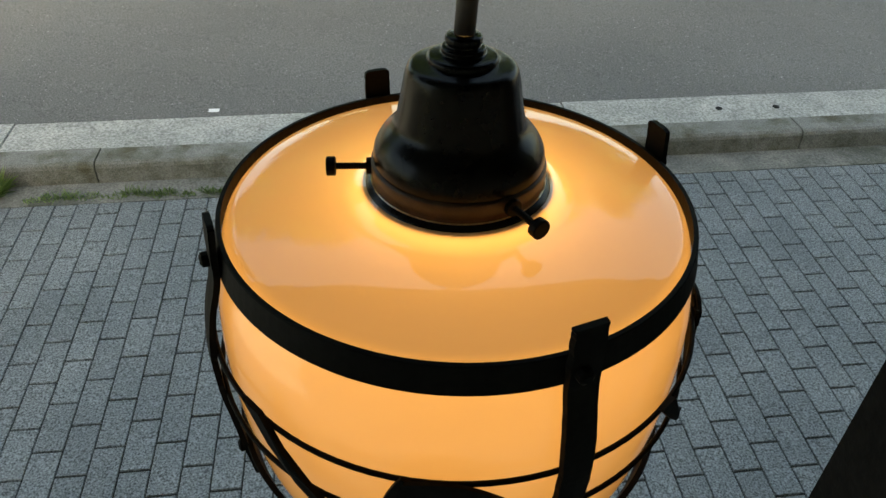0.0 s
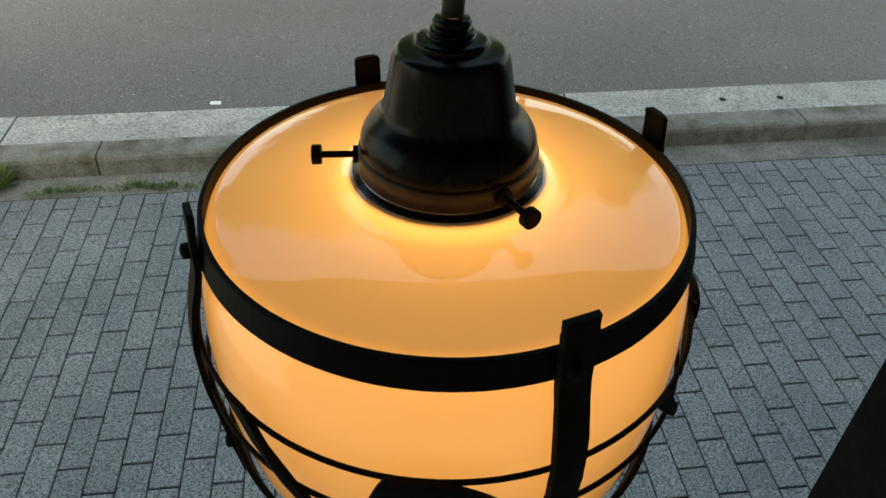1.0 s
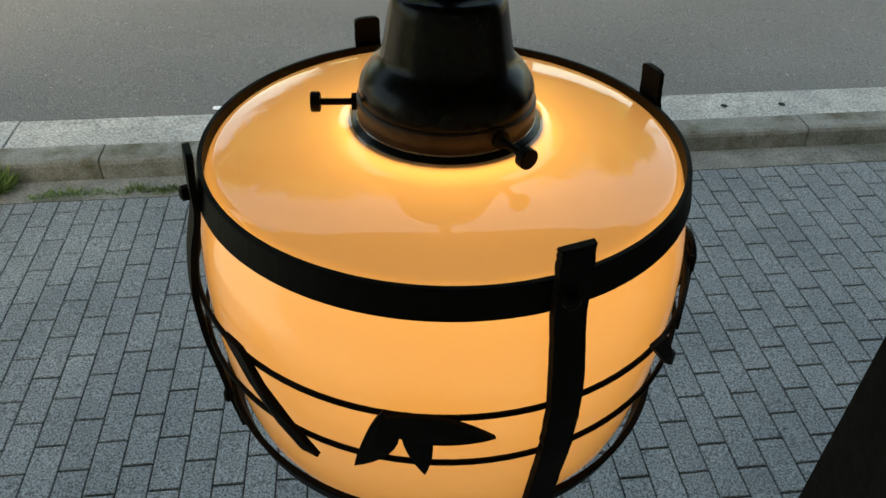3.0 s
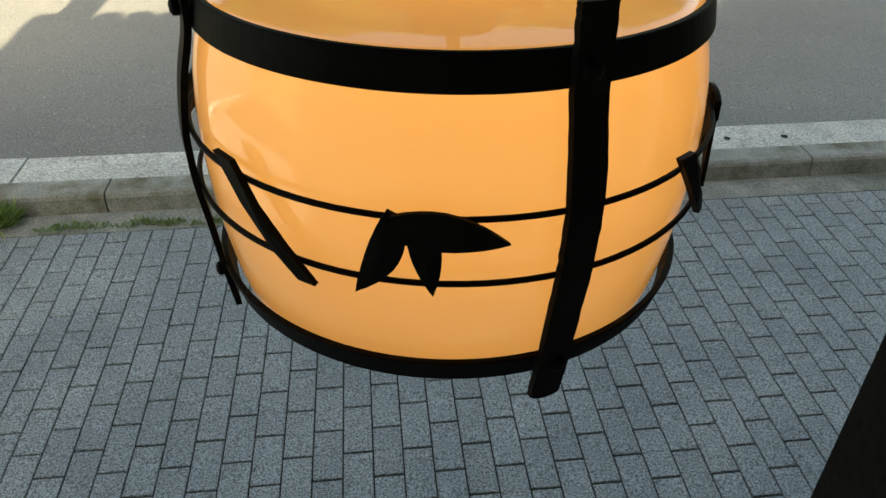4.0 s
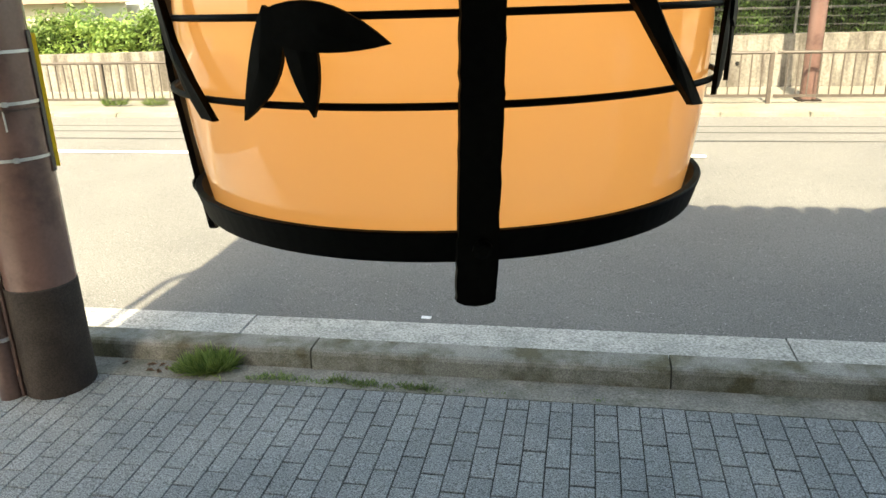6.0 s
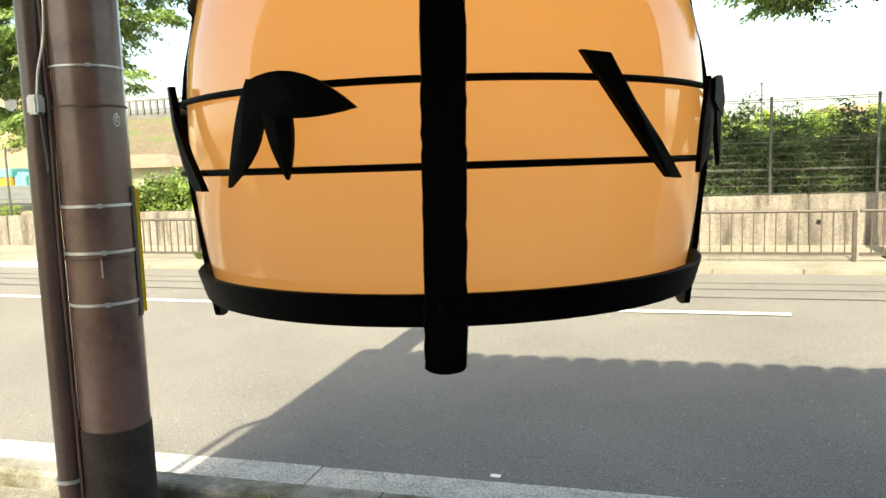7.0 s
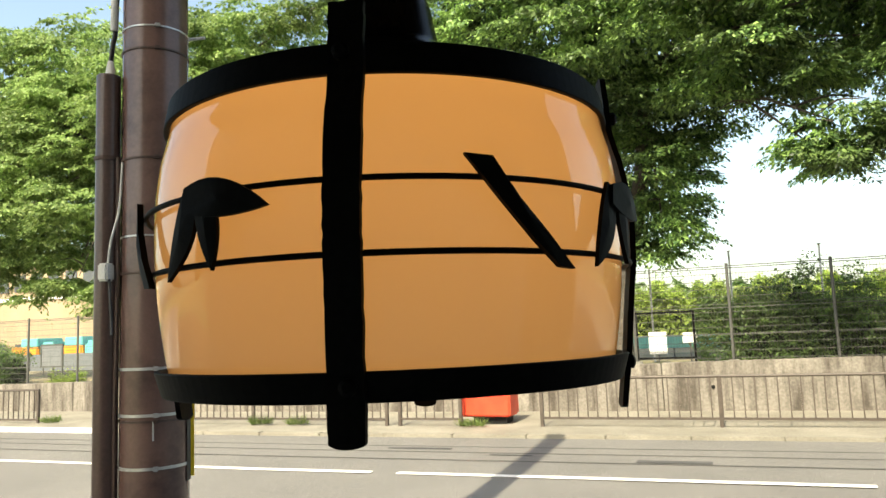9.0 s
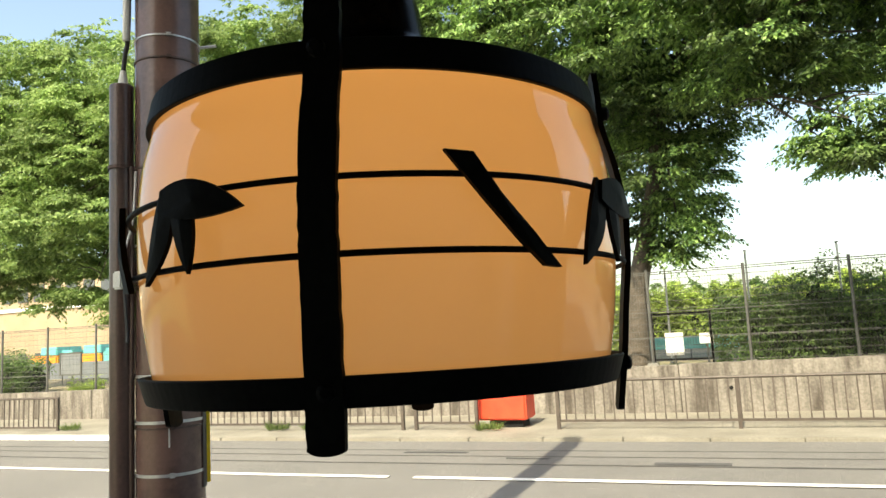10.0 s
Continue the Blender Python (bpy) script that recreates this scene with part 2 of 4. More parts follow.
odif = on.new("ShaderNodeBsdfDiffuse"); odif.inputs["Color"].default_value = (0.66, 0.49, 0.32, 1)
omix = on.new("ShaderNodeMixShader"); omix.inputs["Fac"].default_value = 0.6
ol.new(odif.outputs[0], omix.inputs[1]); ol.new(otr.outputs[0], omix.inputs[2])
ogl = on.new("ShaderNodeBsdfGlossy"); ogl.inputs["Roughness"].default_value = 0.04
ofr = on.new("ShaderNodeFresnel"); ofr.inputs["IOR"].default_value = 1.8
ocoat = on.new("ShaderNodeMixShader")
ol.new(ofr.outputs[0], ocoat.inputs["Fac"]); ol.new(omix.outputs[0], ocoat.inputs[1]); ol.new(ogl.outputs[0], ocoat.inputs[2])
ol.new(ocoat.outputs[0], on["Material Output"].inputs["Surface"])


# ---------------- mesh helpers ----------------
def mesh_of(name, bm, material, smooth=False):
    me = bpy.data.meshes.new(name)
    bm.normal_update()
    bm.to_mesh(me); bm.free()
    me.materials.append(material)
    if smooth:
        me.polygons.foreach_set("use_smooth", [True] * len(me.polygons))
    return me


def part(name, bm, material, parent=None, label="", smooth=False):
    ob = new(name, mesh_of(name, bm, material, smooth))
    if parent is not None:
        ob.parent = parent
    if label:
        tagged(ob, label=label)
    return ob


def empty(name, loc=(0, 0, 0)):
    ob = new(name)
    ob.empty_display_size = 0.05
    ob.location = loc
    return ob


def box(bm, lo, hi, bevel=0.0):
    lo, hi = Vector(lo), Vector(hi)
    r = bmesh.ops.create_cube(bm, size=1.0, matrix=Matrix.Translation((lo + hi) / 2) @ Matrix.Diagonal((*(hi - lo), 1)))
    if bevel:
        edges = list({e for v in r["verts"] for e in v.link_edges})
        bmesh.ops.bevel(bm, geom=edges, offset=bevel, segments=2, affect="EDGES")
    return bm


def bx(lo, hi, bevel=0.0):
    return box(bmesh.new(), lo, hi, bevel)


def lathe(bm, profile, cx=0.0, cy=0.0, n=64, a0=0.0, a1=2 * math.pi):
    """Surface of revolution of (radius, height) points; open profile."""
    full = abs(a1 - a0 - 2 * math.pi) < 1e-6
    rings = []
    m = n if full else n + 1
    for r, z in profile:
        rings.append([bm.verts.new((cx + r * math.cos(a0 + (a1 - a0) * i / n), cy + r * math.sin(a0 + (a1 - a0) * i / n), z)) for i in range(m)])
    for A, B in zip(rings, rings[1:]):
        for i in range(n):
            j = (i + 1) % m
            bm.faces.new((A[i], A[j], B[j], B[i]))
    return bm


def smooth_line(pts, steps=6):
    """Catmull-Rom through the points."""
    out = []
    P = [pts[0]] + list(pts) + [pts[-1]]
    for k in range(1, len(P) - 2):
        p0, p1, p2, p3 = (np.array(P[k + d], float) for d in (-1, 0, 1, 2))
        for i in range(steps):
            t = i / steps
            out.append(tuple(0.5 * (2 * p1 + (p2 - p0) * t + (2 * p0 - 5 * p1 + 4 * p2 - p3) * t * t + (3 * p1 - p0 - 3 * p2 + p3) * t ** 3)))
    out.append(tuple(pts[-1]))
    return out


def tube(bm, pts, radii, n=10, cap=True):
    """A tube along points with a radius at each."""
    pts = [Vector([float(c) for c in p]) for p in pts]
    radii = radii if isinstance(radii, list) else float(radii)
    if not isinstance(radii, list):
        radii = [radii] * len(pts)
    prev = None
    rings = []
    for i, p in enumerate(pts):
        d = (pts[min(i + 1, len(pts) - 1)] - pts[max(i - 1, 0)]).normalized()
        if prev is None:
            side = d.orthogonal().normalized()
        else:
            side = (prev - d * prev.dot(d)).normalized()
        prev = side
        up = d.cross(side)
        rings.append([bm.verts.new(p + float(radii[i]) * (math.cos(2 * math.pi * k / n) * side + math.sin(2 * math.pi * k / n) * up)) for k in range(n)])
    for A, B in zip(rings, rings[1:]):
        for k in range(n):
            bm.faces.new((A[k], A[(k + 1) % n], B[(k + 1) % n], B[k]))
    if cap:
        bm.faces.new(rings[0][::-1]); bm.faces.new(rings[-1])
    return bm


def quads_object(name, centers, us, vs, material, parent=None, fold=0.0):
    """Many small leaf blades, each a pointed diamond of four points folded along its middle."""
    N = len(centers)
    nrm = np.cross(us, vs)
    nrm /= np.linalg.norm(nrm, axis=1)[:, None] + 1e-9
    ln = np.linalg.norm(us, axis=1)[:, None]
    V = np.empty((N, 4, 3))
    V[:, 0] = centers - us
    V[:, 1] = centers + vs * 0.9 - us * 0.15 + nrm * ln * fold
    V[:, 2] = centers + us
    V[:, 3] = centers - vs * 0.9 - us * 0.15 + nrm * ln * fold
    idx = np.arange(N * 4).reshape(N, 4)
    F = np.concatenate([idx[:, [0, 1, 2]], idx[:, [0, 2, 3]]], axis=1).reshape(-1)
    me = bpy.data.meshes.new(name)
    me.vertices.add(N * 4); me.vertices.foreach_set("co", V.reshape(-1))
    me.loops.add(N * 6); me.loops.foreach_set("vertex_index", F.astype(np.int32))
    me.polygons.add(N * 2)
    me.polygons.foreach_set("loop_start", np.arange(0, N * 6, 3, dtype=np.int32))
    me.update(calc_edges=True); me.validate()
    me.materials.append(material)
    ob = new(name, me)
    if parent is not None:
        ob.parent = parent
    return ob


# ---------------- ground, road, kerb ----------------
def along(x):
    """Slight rise along x, set so that kerb and pavers fit the camera's view."""
    return 0.0112 * max(-6.0, min(6.0, x))


# Tilted towards the kerb so the pavers line up in the camera's view.
def pave_z(x, y):
    return 0.049 * (max(y, -3.2) - 1.2) + along(x)


def road_z(y, x=0.0):
    return -0.09 + 0.034 * (y - 2.2) + along(x) * max(0.3, min(1.0, (9.15 - y) / 6.95))


def graded_slab(name, xs, ys, height, mat, thick=0.25):
    """A slab whose top follows height(x, y) over the grid xs by ys."""
    bm = bmesh.new()
    top = [[bm.verts.new((x, y, height(x, y))) for x in xs] for y in ys]
    for A, B in zip(top, top[1:]):
        for i in range(len(xs) - 1):
            bm.faces.new((A[i], A[i + 1], B[i + 1], B[i]))
    rim = top[0] + [r[-1] for r in top[1:-1]] + top[-1][::-1] + [r[0] for r in top[-2:0:-1]]
    low = [bm.verts.new(v.co - Vector((0, 0, thick))) for v in rim]
    for i in range(len(rim)):
        j = (i + 1) % len(rim)
        bm.faces.new((rim[j], rim[i], low[i], low[j]))
    return part(name, bm, mat)


bm = bmesh.new()
gs = [bm.verts.new(v) for v in ((-600, -600, -0.35), (600, -600, -0.35), (600, 900, -0.35), (-600, 900, -0.35))]
bm.faces.new(gs)
tagged(part("ground", bm, M_GROUND), "grassy earth reaching out to the horizon", "ground", kind="structure")


XS = (-60, -30, -6, 6, 30, 60)
tagged(graded_slab("road", XS, (2.205, 9.15), lambda x, y: road_z(y, x), M_ASPHALT), "worn grey asphalt road, half in shade", "road", kind="structure")
tagged(graded_slab("pavement", XS[1:-1], (-6.0, -3.2, 1.176), lambda x, y: pave_z(x, y) - 0.008, M_JOINT), "footway of grey concrete pavers in running bond", "pavement", kind="structure")
pavement = bpy.data.objects["pavement"]
tagged(graded_slab("pavement_edge", XS[1:-1], (1.176, 1.352), lambda x, y: along(x) - 0.002 + 0.03 * (y - 1.176), M_STRIP), "rough mortar strip beside the kerb", "pavement edge", kind="structure")

# kerb: separate stones with a chamfered front edge
kerb = tagged(empty("kerb"), "weathered grey concrete kerb stones with mossy face", "kerb", kind="structure")
KL = 1.855
bm = bmesh.new()
sec = [(1.348, -0.2), (1.353, 0.085), (1.361, 0.102), (1.378, 0.112), (1.505, 0.114), (1.522, 0.106), (1.53, -0.2)]
rings = []
for x in (0.004, KL - 0.004):
    rings.append([bm.verts.new((x, y, z)) for y, z in sec])
for i in range(len(sec) - 1):
    bm.faces.new((rings[0][i], rings[0][i + 1], rings[1][i + 1], rings[1][i]))
bm.faces.new(rings[0]); bm.faces.new(rings[1][::-1])
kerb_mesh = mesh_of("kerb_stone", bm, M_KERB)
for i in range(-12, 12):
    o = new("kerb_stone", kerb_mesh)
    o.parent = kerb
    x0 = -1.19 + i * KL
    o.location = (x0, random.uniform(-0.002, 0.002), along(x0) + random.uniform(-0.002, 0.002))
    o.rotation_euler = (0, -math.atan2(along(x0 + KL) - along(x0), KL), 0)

gutter = tagged(empty("gutter"), "pale rough concrete gutter slabs along the road", "gutter", kind="structure")
GL = 3.3
bm = bmesh.new()
v8 = [bm.verts.new(v) for v in ((0.005, 1.53, -0.11), (GL - 0.005, 1.53, -0.11), (GL - 0.005, 2.201, -0.088), (0.005, 2.201, -0.088))]
b8 = [bm.verts.new(v.co + Vector((0, 0, -0.15))) for v in v8]
bm.faces.new(v8)
for i in range(4):
    bm.faces.new((v8[i], b8[i], b8[(i + 1) % 4], v8[(i + 1) % 4]))
gm = mesh_of("gutter_slab", bm, M_APRON)
for i in range(-8, 9):
    o = new("gutter_slab", gm); o.parent = gutter; x0 = -1.90 + i * GL
    o.location = (x0, 0, along(x0) + random.uniform(-0.003, 0.003))
    o.rotation_euler = (0, -math.atan2(along(x0 + GL) - along(x0), GL), 0)

# lane line, patches and far kerb
def road_strip(name, x0, x1, y0, y1, mat, lift=0.004):
    return part(name, sheet(x0, x1, y0, y1, lift), mat)


def sheet(x0, x1, y0, y1, lift):
    bm = bmesh.new()
    xs = [x0] + [x for x in (-30, -6, 6, 30) if x0 < x < x1] + [x1]
    top = [bm.verts.new((x, y0, road_z(y0, x) + lift)) for x in xs] + [bm.verts.new((x, y1, road_z(y1, x) + lift)) for x in xs[::-1]]
    for i in range(len(xs) - 1):
        bm.faces.new((top[i], top[i + 1], top[-2 - i], top[-1 - i]))
    low = [bm.verts.new(v.co - Vector((0, 0, lift + 0.002))) for v in top]
    for i in range(len(top)):
        j = (i + 1) % len(top)
        bm.faces.new((top[i], low[i], low[j], top[j]))
    return bm


for x0, x1 in ((-40, -4.12), (-3.76, 1.58)):
    tagged(road_strip("lane_line", x0, x1, 6.69, 6.79, M_WHITE), "white painted lane line on the road", "road marking", kind="structure")
for x0, x1, y0, y1 in ((-4.6, -3.6, 8.25, 8.34), (-0.9, 0.0, 7.62, 7.75), (-2.9, -2.3, 7.9, 7.96)):
    tagged(road_strip("asphalt_repair", x0, x1, y0, y1, M_PATCH, 0.003), "dark patched strip in the asphalt", "road patch", kind="structure")
# Thin dark strips paint the shadows of overhead cables on the road.
for k, y0 in enumerate((7.55, 8.05, 8.45)):
    tagged(road_strip("cable_shadow_strip", -30, 20, y0, y0 + 0.03, M_CABLE_SHADOW, 0.002), "thin dark strip painting an overhead cable's shadow on the asphalt", "road seam", kind="structure")

z_far = road_z(9.15)
far_kerb = tagged(empty("far_kerb"), "low concrete kerb across the road", "kerb", kind="structure")
km = mesh_of("far_kerb_stone", bx((0.006, 9.15, z_far - 0.1), (1.194, 9.33, z_far + 0.055), 0.012), M_FARPAVE)
kw = mesh_of("painted_kerb_stone", bx((0.006, 9.13, z_far - 0.1), (1.194, 9.33, z_far + 0.075), 0.012), M_WHITE)
for i in range(-28, 14):
    o = new("far_kerb_stone", kw if -24 <= i <= -10 else km)
    o.parent = far_kerb; o.location = (i * 1.2 - 0.3, 0, 0.3 * along(i * 1.2))
tagged(graded_slab("far_pavement", XS, (9.33, 12.35), lambda x, y: z_far + 0.03 + 0.3 * along(x) + 0.005 * (y - 9.33), M_FARPAVE), "pale concrete footway across the road", "pavement", kind="structure")

# retaining wall with coping joints
wall = tagged(empty("retaining_wall"), "stained weathered concrete retaining wall", "wall", kind="structure")
wm = mesh_of("wall_panel", bx((0.006, 12.35, -0.3), (3.594, 12.62, 1.06), 0.015), M_WALL)
for i in range(-14, 8):
    x0 = i * 3.6 - 0.9
    o = new("wall_panel", wm); o.parent = wall; o.location = (x0, random.uniform(-0.006, 0.006), 0.011 * x0 + random.uniform(-0.012, 0.012))
    o.rotation_euler = (0, -0.011, 0)
# Near-black discs paint in the shade of the wall's drain holes.
for x in (-0.03, 2.85, -7.4):
    bm = bmesh.new(); tube(bm, [(x, 12.33, 0.62), (x, 12.40, 0.62)], 0.035, 12)
    part("drain_hole_disc", bm, M_NEAR_BLACK, wall)
tagged(graded_slab("bank_soil", (-60, -24, 12, 60), (12.62, 22.0), lambda x, y: 0.98 + 0.011 * max(-24, min(12, x)) + 0.008 * (y - 12.62), M_SOIL, 1.4), "dry soil with sparse grass behind the wall", "soil", kind="structure")


# ---------------- railing across the road ----------------
def railing(x0, x1, posts):
    r = tagged(empty("railing", (x0, 10.25, 0.19 + 0.006 * min(0.0, x1))), "brown painted steel railing with thin upright bars", "railing", group="roadside railings")
    L = x1 - x0
    bm = bmesh.new(); tube(bm, [(0, 0, 0.765), (L, 0, 0.765)], 0.024, 8); part("top_rail", bm, M_RAIL, r)
    part("bottom_rail", bx((0, -0.014, 0.10), (L, 0.014, 0.14)), M_RAIL, r)
    post = None
    for px in posts:
        o = new("post", post) if post else part("post", bx((-0.03, -0.03, -0.06), (0.03, 0.03, 0.75), 0.006), M_RAIL, r)
        post = o.data; o.parent = r; o.location = (px - x0, 0, 0)
    bar = mesh_of("bar", bx((-0.009, -0.009, 0.14), (0.009, 0.009, 0.75)), M_RAIL)
    n = int(L / 0.155)
    for i in range(1, n):
        o = new("bar", bar); o.parent = r; o.location = (i * L / n, 0, 0)
    return r


railing(-19.8, -14.0, (-19.75, -16.9, -14.03))
railing(-11.4, -5.52, (-11.37, -8.4, -5.55))
railing(-5.32, -4.11, (-5.29, -4.14))
railing(-2.73, 2.99, (-2.70, 0.10, 2.96))
railing(3.03, 8.7, (5.9, 8.67))

# ---------------- fence on the wall ----------------
FX = [-1.365 + 1.72 * i for i in range(-3, 8)]
def fence_panel(x):
    f = tagged(empty("mesh_fence", (x, 12.55, 1.06)), "dark grey steel mesh fence panel on the wall", "fence", group="mesh fence panels")
    bm = bmesh.new(); tube(bm, [(0, 0, -0.02), (0, 0, 1.79)], 0.028, 8); part("post", bm, M_FENCE, f)
    bm = bmesh.new()
    box(bm, (-0.10, -0.10, -0.04), (0.10, 0.10, 0.03), 0.01)
    part("footing", bm, M_KERB, f, "small concrete footing")
    bm = bmesh.new()
    for i in range(13):
        z = 0.06 + i * 0.14
        rr = 0.004
        box(bm, (0.02, -rr, z - rr), (1.70, rr, z + rr))
    for z in (1.74, 1.70, 0.98, 0.50):
        box(bm, (0.02, -0.011, z - 0.007), (1.70, 0.011, z + 0.007))
    tagged(part("wire_grid", bm, M_FENCE, f), kind="stuff")
    bm = bmesh.new()
    for i in range(1, 34):
        xx = 0.05 * i
        box(bm, (xx - 0.0018, -0.0018, 0.04), (xx + 0.0018, 0.0018, 1.76))
    tagged(part("wire_mesh", bm, M_FENCE, f), kind="stuff")
    return f


fp = fence_panel(FX[0])
for x in FX[1:]:
    copy_thing(fp, pose(x, 12.55, 1.06))
for i in range(9):
    copy_thing(fp, pose(-13.665 - 1.73 * i, 12.55, 0.80))

# ---------------- lantern ----------------
lantern = tagged(empty("hanging_lantern", (LX, LY, 1.787)), "lit opal glass lantern in black iron slats with leaf ornaments", "lantern")


def lpart(name, bm, mat, label="", smooth=False, parent=None):
    """A part of the lantern, modelled round the axis in world heights."""
    for v in bm.verts:
        v.co.z -= 1.787
    return part(name, bm, mat, parent or lantern, label, smooth)


glass = smooth_line([(0.0288, 1.9020), (0.0296, 1.9002), (0.0312, 1.8984), (0.0336, 1.8966), (0.0368, 1.8952), (0.0400, 1.8945), (0.0440, 1.8943), (0.0520, 1.8938), (0.0600, 1.8930), (0.0680, 1.8918), (0.0750, 1.8904), (0.0800, 1.8886), (0.0826, 1.8840),
                     (0.0842, 1.8770), (0.0868, 1.8660), (0.0882, 1.8520), (0.0884, 1.8360), (0.0872, 1.8180), (0.0852, 1.8030), (0.0836, 1.7940), (0.0822, 1.7880)], 5)
gbm = lathe(bmesh.new(), glass, n=128)
gbm.normal_update()
gbm.faces.ensure_lookup_table()
if gbm.faces[128 * 40].normal.dot(gbm.faces[128 * 40].calc_center_median() * Vector((1, 1, 0))) < 0:
    bmesh.ops.reverse_faces(gbm, faces=gbm.faces)
lpart("glass_shade", gbm, M_OPAL, "glowing warm opal glass shade", True)


def hoop(z0, z1, r0, r1, t):
    """A flat iron band: lower edge z0 radius r0, upper z1 radius r1."""
    prof = [(r0 - t, z0), (r0 - 0.0003, z0), (r0, z0 + 0.0004), (r1, z1 - 0.0004), (r1 - 0.0003, z1), (r1 - t, z1), (r0 - t, z0)]
    return lathe(bmesh.new(), prof, n=128)


lpart("top_hoop", hoop(1.8808, 1.8908, 0.0855, 0.0838, 0.0018), M_IRON)
lpart("bottom_hoop", hoop(1.7868, 1.7956, 0.0860, 0.0884, 0.0022), M_IRON)
for z, r in ((1.8488, 0.0910), (1.8278, 0.0908)):
    bm = bmesh.new()
    ring = [(r * math.cos(a), r * math.sin(a), z) for a in np.linspace(0, 2 * math.pi, 97)]
    tube(bm, ring, 0.00095, 8, cap=False)
    lpart("wire_ring", bm, M_IRON, smooth=True)

# slats: hand-forged flat bars following the barrel
slat_prof = smooth_line([(0.0853, 1.9022), (0.0854, 1.9012), (0.0856, 1.8990), (0.0862, 1.8910), (0.0868, 1.8800), (0.0905, 1.8650), (0.0928, 1.8488), (0.0928, 1.8380), (0.0924, 1.8278), (0.0906, 1.8130), (0.0888, 1.7960), (0.0872, 1.7850), (0.0860, 1.7762)], 4)


def slat(ang, seed):
    rnd = random.Random(seed)
    bm = bmesh.new()
    t = 0.0022
    rings = []
    rows = [(r, z, 1.0) for r, z in slat_prof]
    if seed == 23:
        rows[-1] = (rows[-1][0], rows[-1][1] - 0.006, 1.0)
    r, z, _ = rows[-1]
    rows += [(r, z - 0.0007, 0.86), (r, z - 0.0012, 0.62), (r, z - 0.0015, 0.30)]
    for i, (r, z, taper) in enumerate(rows):
        tw = ang + radians(14.0) * (z - 1.835)
        c, s = math.cos(tw), math.sin(tw)
        corner = (0.60, 0.74, 0.84, 0.93, 0.98)[i] if i < 5 and seed != 21 else taper
        wl_, wr_ = (corner * (0.0055 + rnd.uniform(-0.00022, 0.00022)) for _ in range(2))
        ring = []
        for rr, w in ((r - t / 2, -wl_), (r + t / 2, -wl_ + 0.0003), (r + t / 2 + 0.0002, 0), (r + t / 2, wr_ - 0.0003), (r - t / 2, wr_), (r - t / 2, 0)):
            ring.append(bm.verts.new((rr * c - w * s, rr * s + w * c, z)))
        rings.append(ring)
    for A, B in zip(rings, rings[1:]):
        for k in range(6):
            bm.faces.new((A[k], A[(k + 1) % 6], B[(k + 1) % 6], B[k]))
    bm.faces.new(rings[0]); bm.faces.new(rings[-1][::-1])
    bmesh.ops.recalc_face_normals(bm, faces=bm.faces)
    return bm


def on_barrel(a_deg, z, r):
    a = radians(a_deg)
    return Vector((r * math.cos(a), r * math.sin(a), z))


def bent_blade(outline, r, t=0.0014):
    """A flat shape given as (angle, height) outline, bent round the barrel, with thickness; fan from its middle."""
    bm = bmesh.new()
    m = (sum(a for a, z in outline) / len(outline), sum(z for a, z in outline) / len(outline))
    front, back = [], []
    for a, z in outline:
        front.append(bm.verts.new(on_barrel(a, z, r + t / 2))); back.append(bm.verts.new(on_barrel(a, z, r - t / 2)))
    cf, cb = bm.verts.new(on_barrel(*m, r + t / 2 + 0.0006)), bm.verts.new(on_barrel(*m, r - t / 2 + 0.0004))
    n = len(outline)
    for i in range(n):
        j = (i + 1) % n
        bm.faces.new((cf, front[i], front[j])); bm.faces.new((cb, back[j], back[i]))
        bm.faces.new((front[i], back[i], back[j], front[j]))
    bmesh.ops.recalc_face_normals(bm, faces=bm.faces)
    return bm


def leaf_outline(base, tip, width, bow=0.0, n=9):
    """Leaf from base to tip in (angle, height); width in metres, blunt at the base, pointed at the tip."""
    k = 0.0935 * radians(1)                    # metres to a degree round the barrel
    b, e = Vector((base[0] * k, base[1])), Vector((tip[0] * k, tip[1]))
    d = e - b
    nrm = Vector((-d.y, d.x)).normalized()
    left, right = [], []
    for i in range(n + 1):
        u = i / n
        w = width * (math.sin(math.pi * min(1, 0.16 + 0.84 * u) ** 0.95)) ** 0.9 * 0.5 if i < n else 0.0
        c = b + d * u + nrm * bow * math.sin(math.pi * u)
        left.append(c + nrm * w); right.append(c - nrm * w)
    pts = left + right[-2::-1]
    return [(p.x / k, p.y) for p in pts]


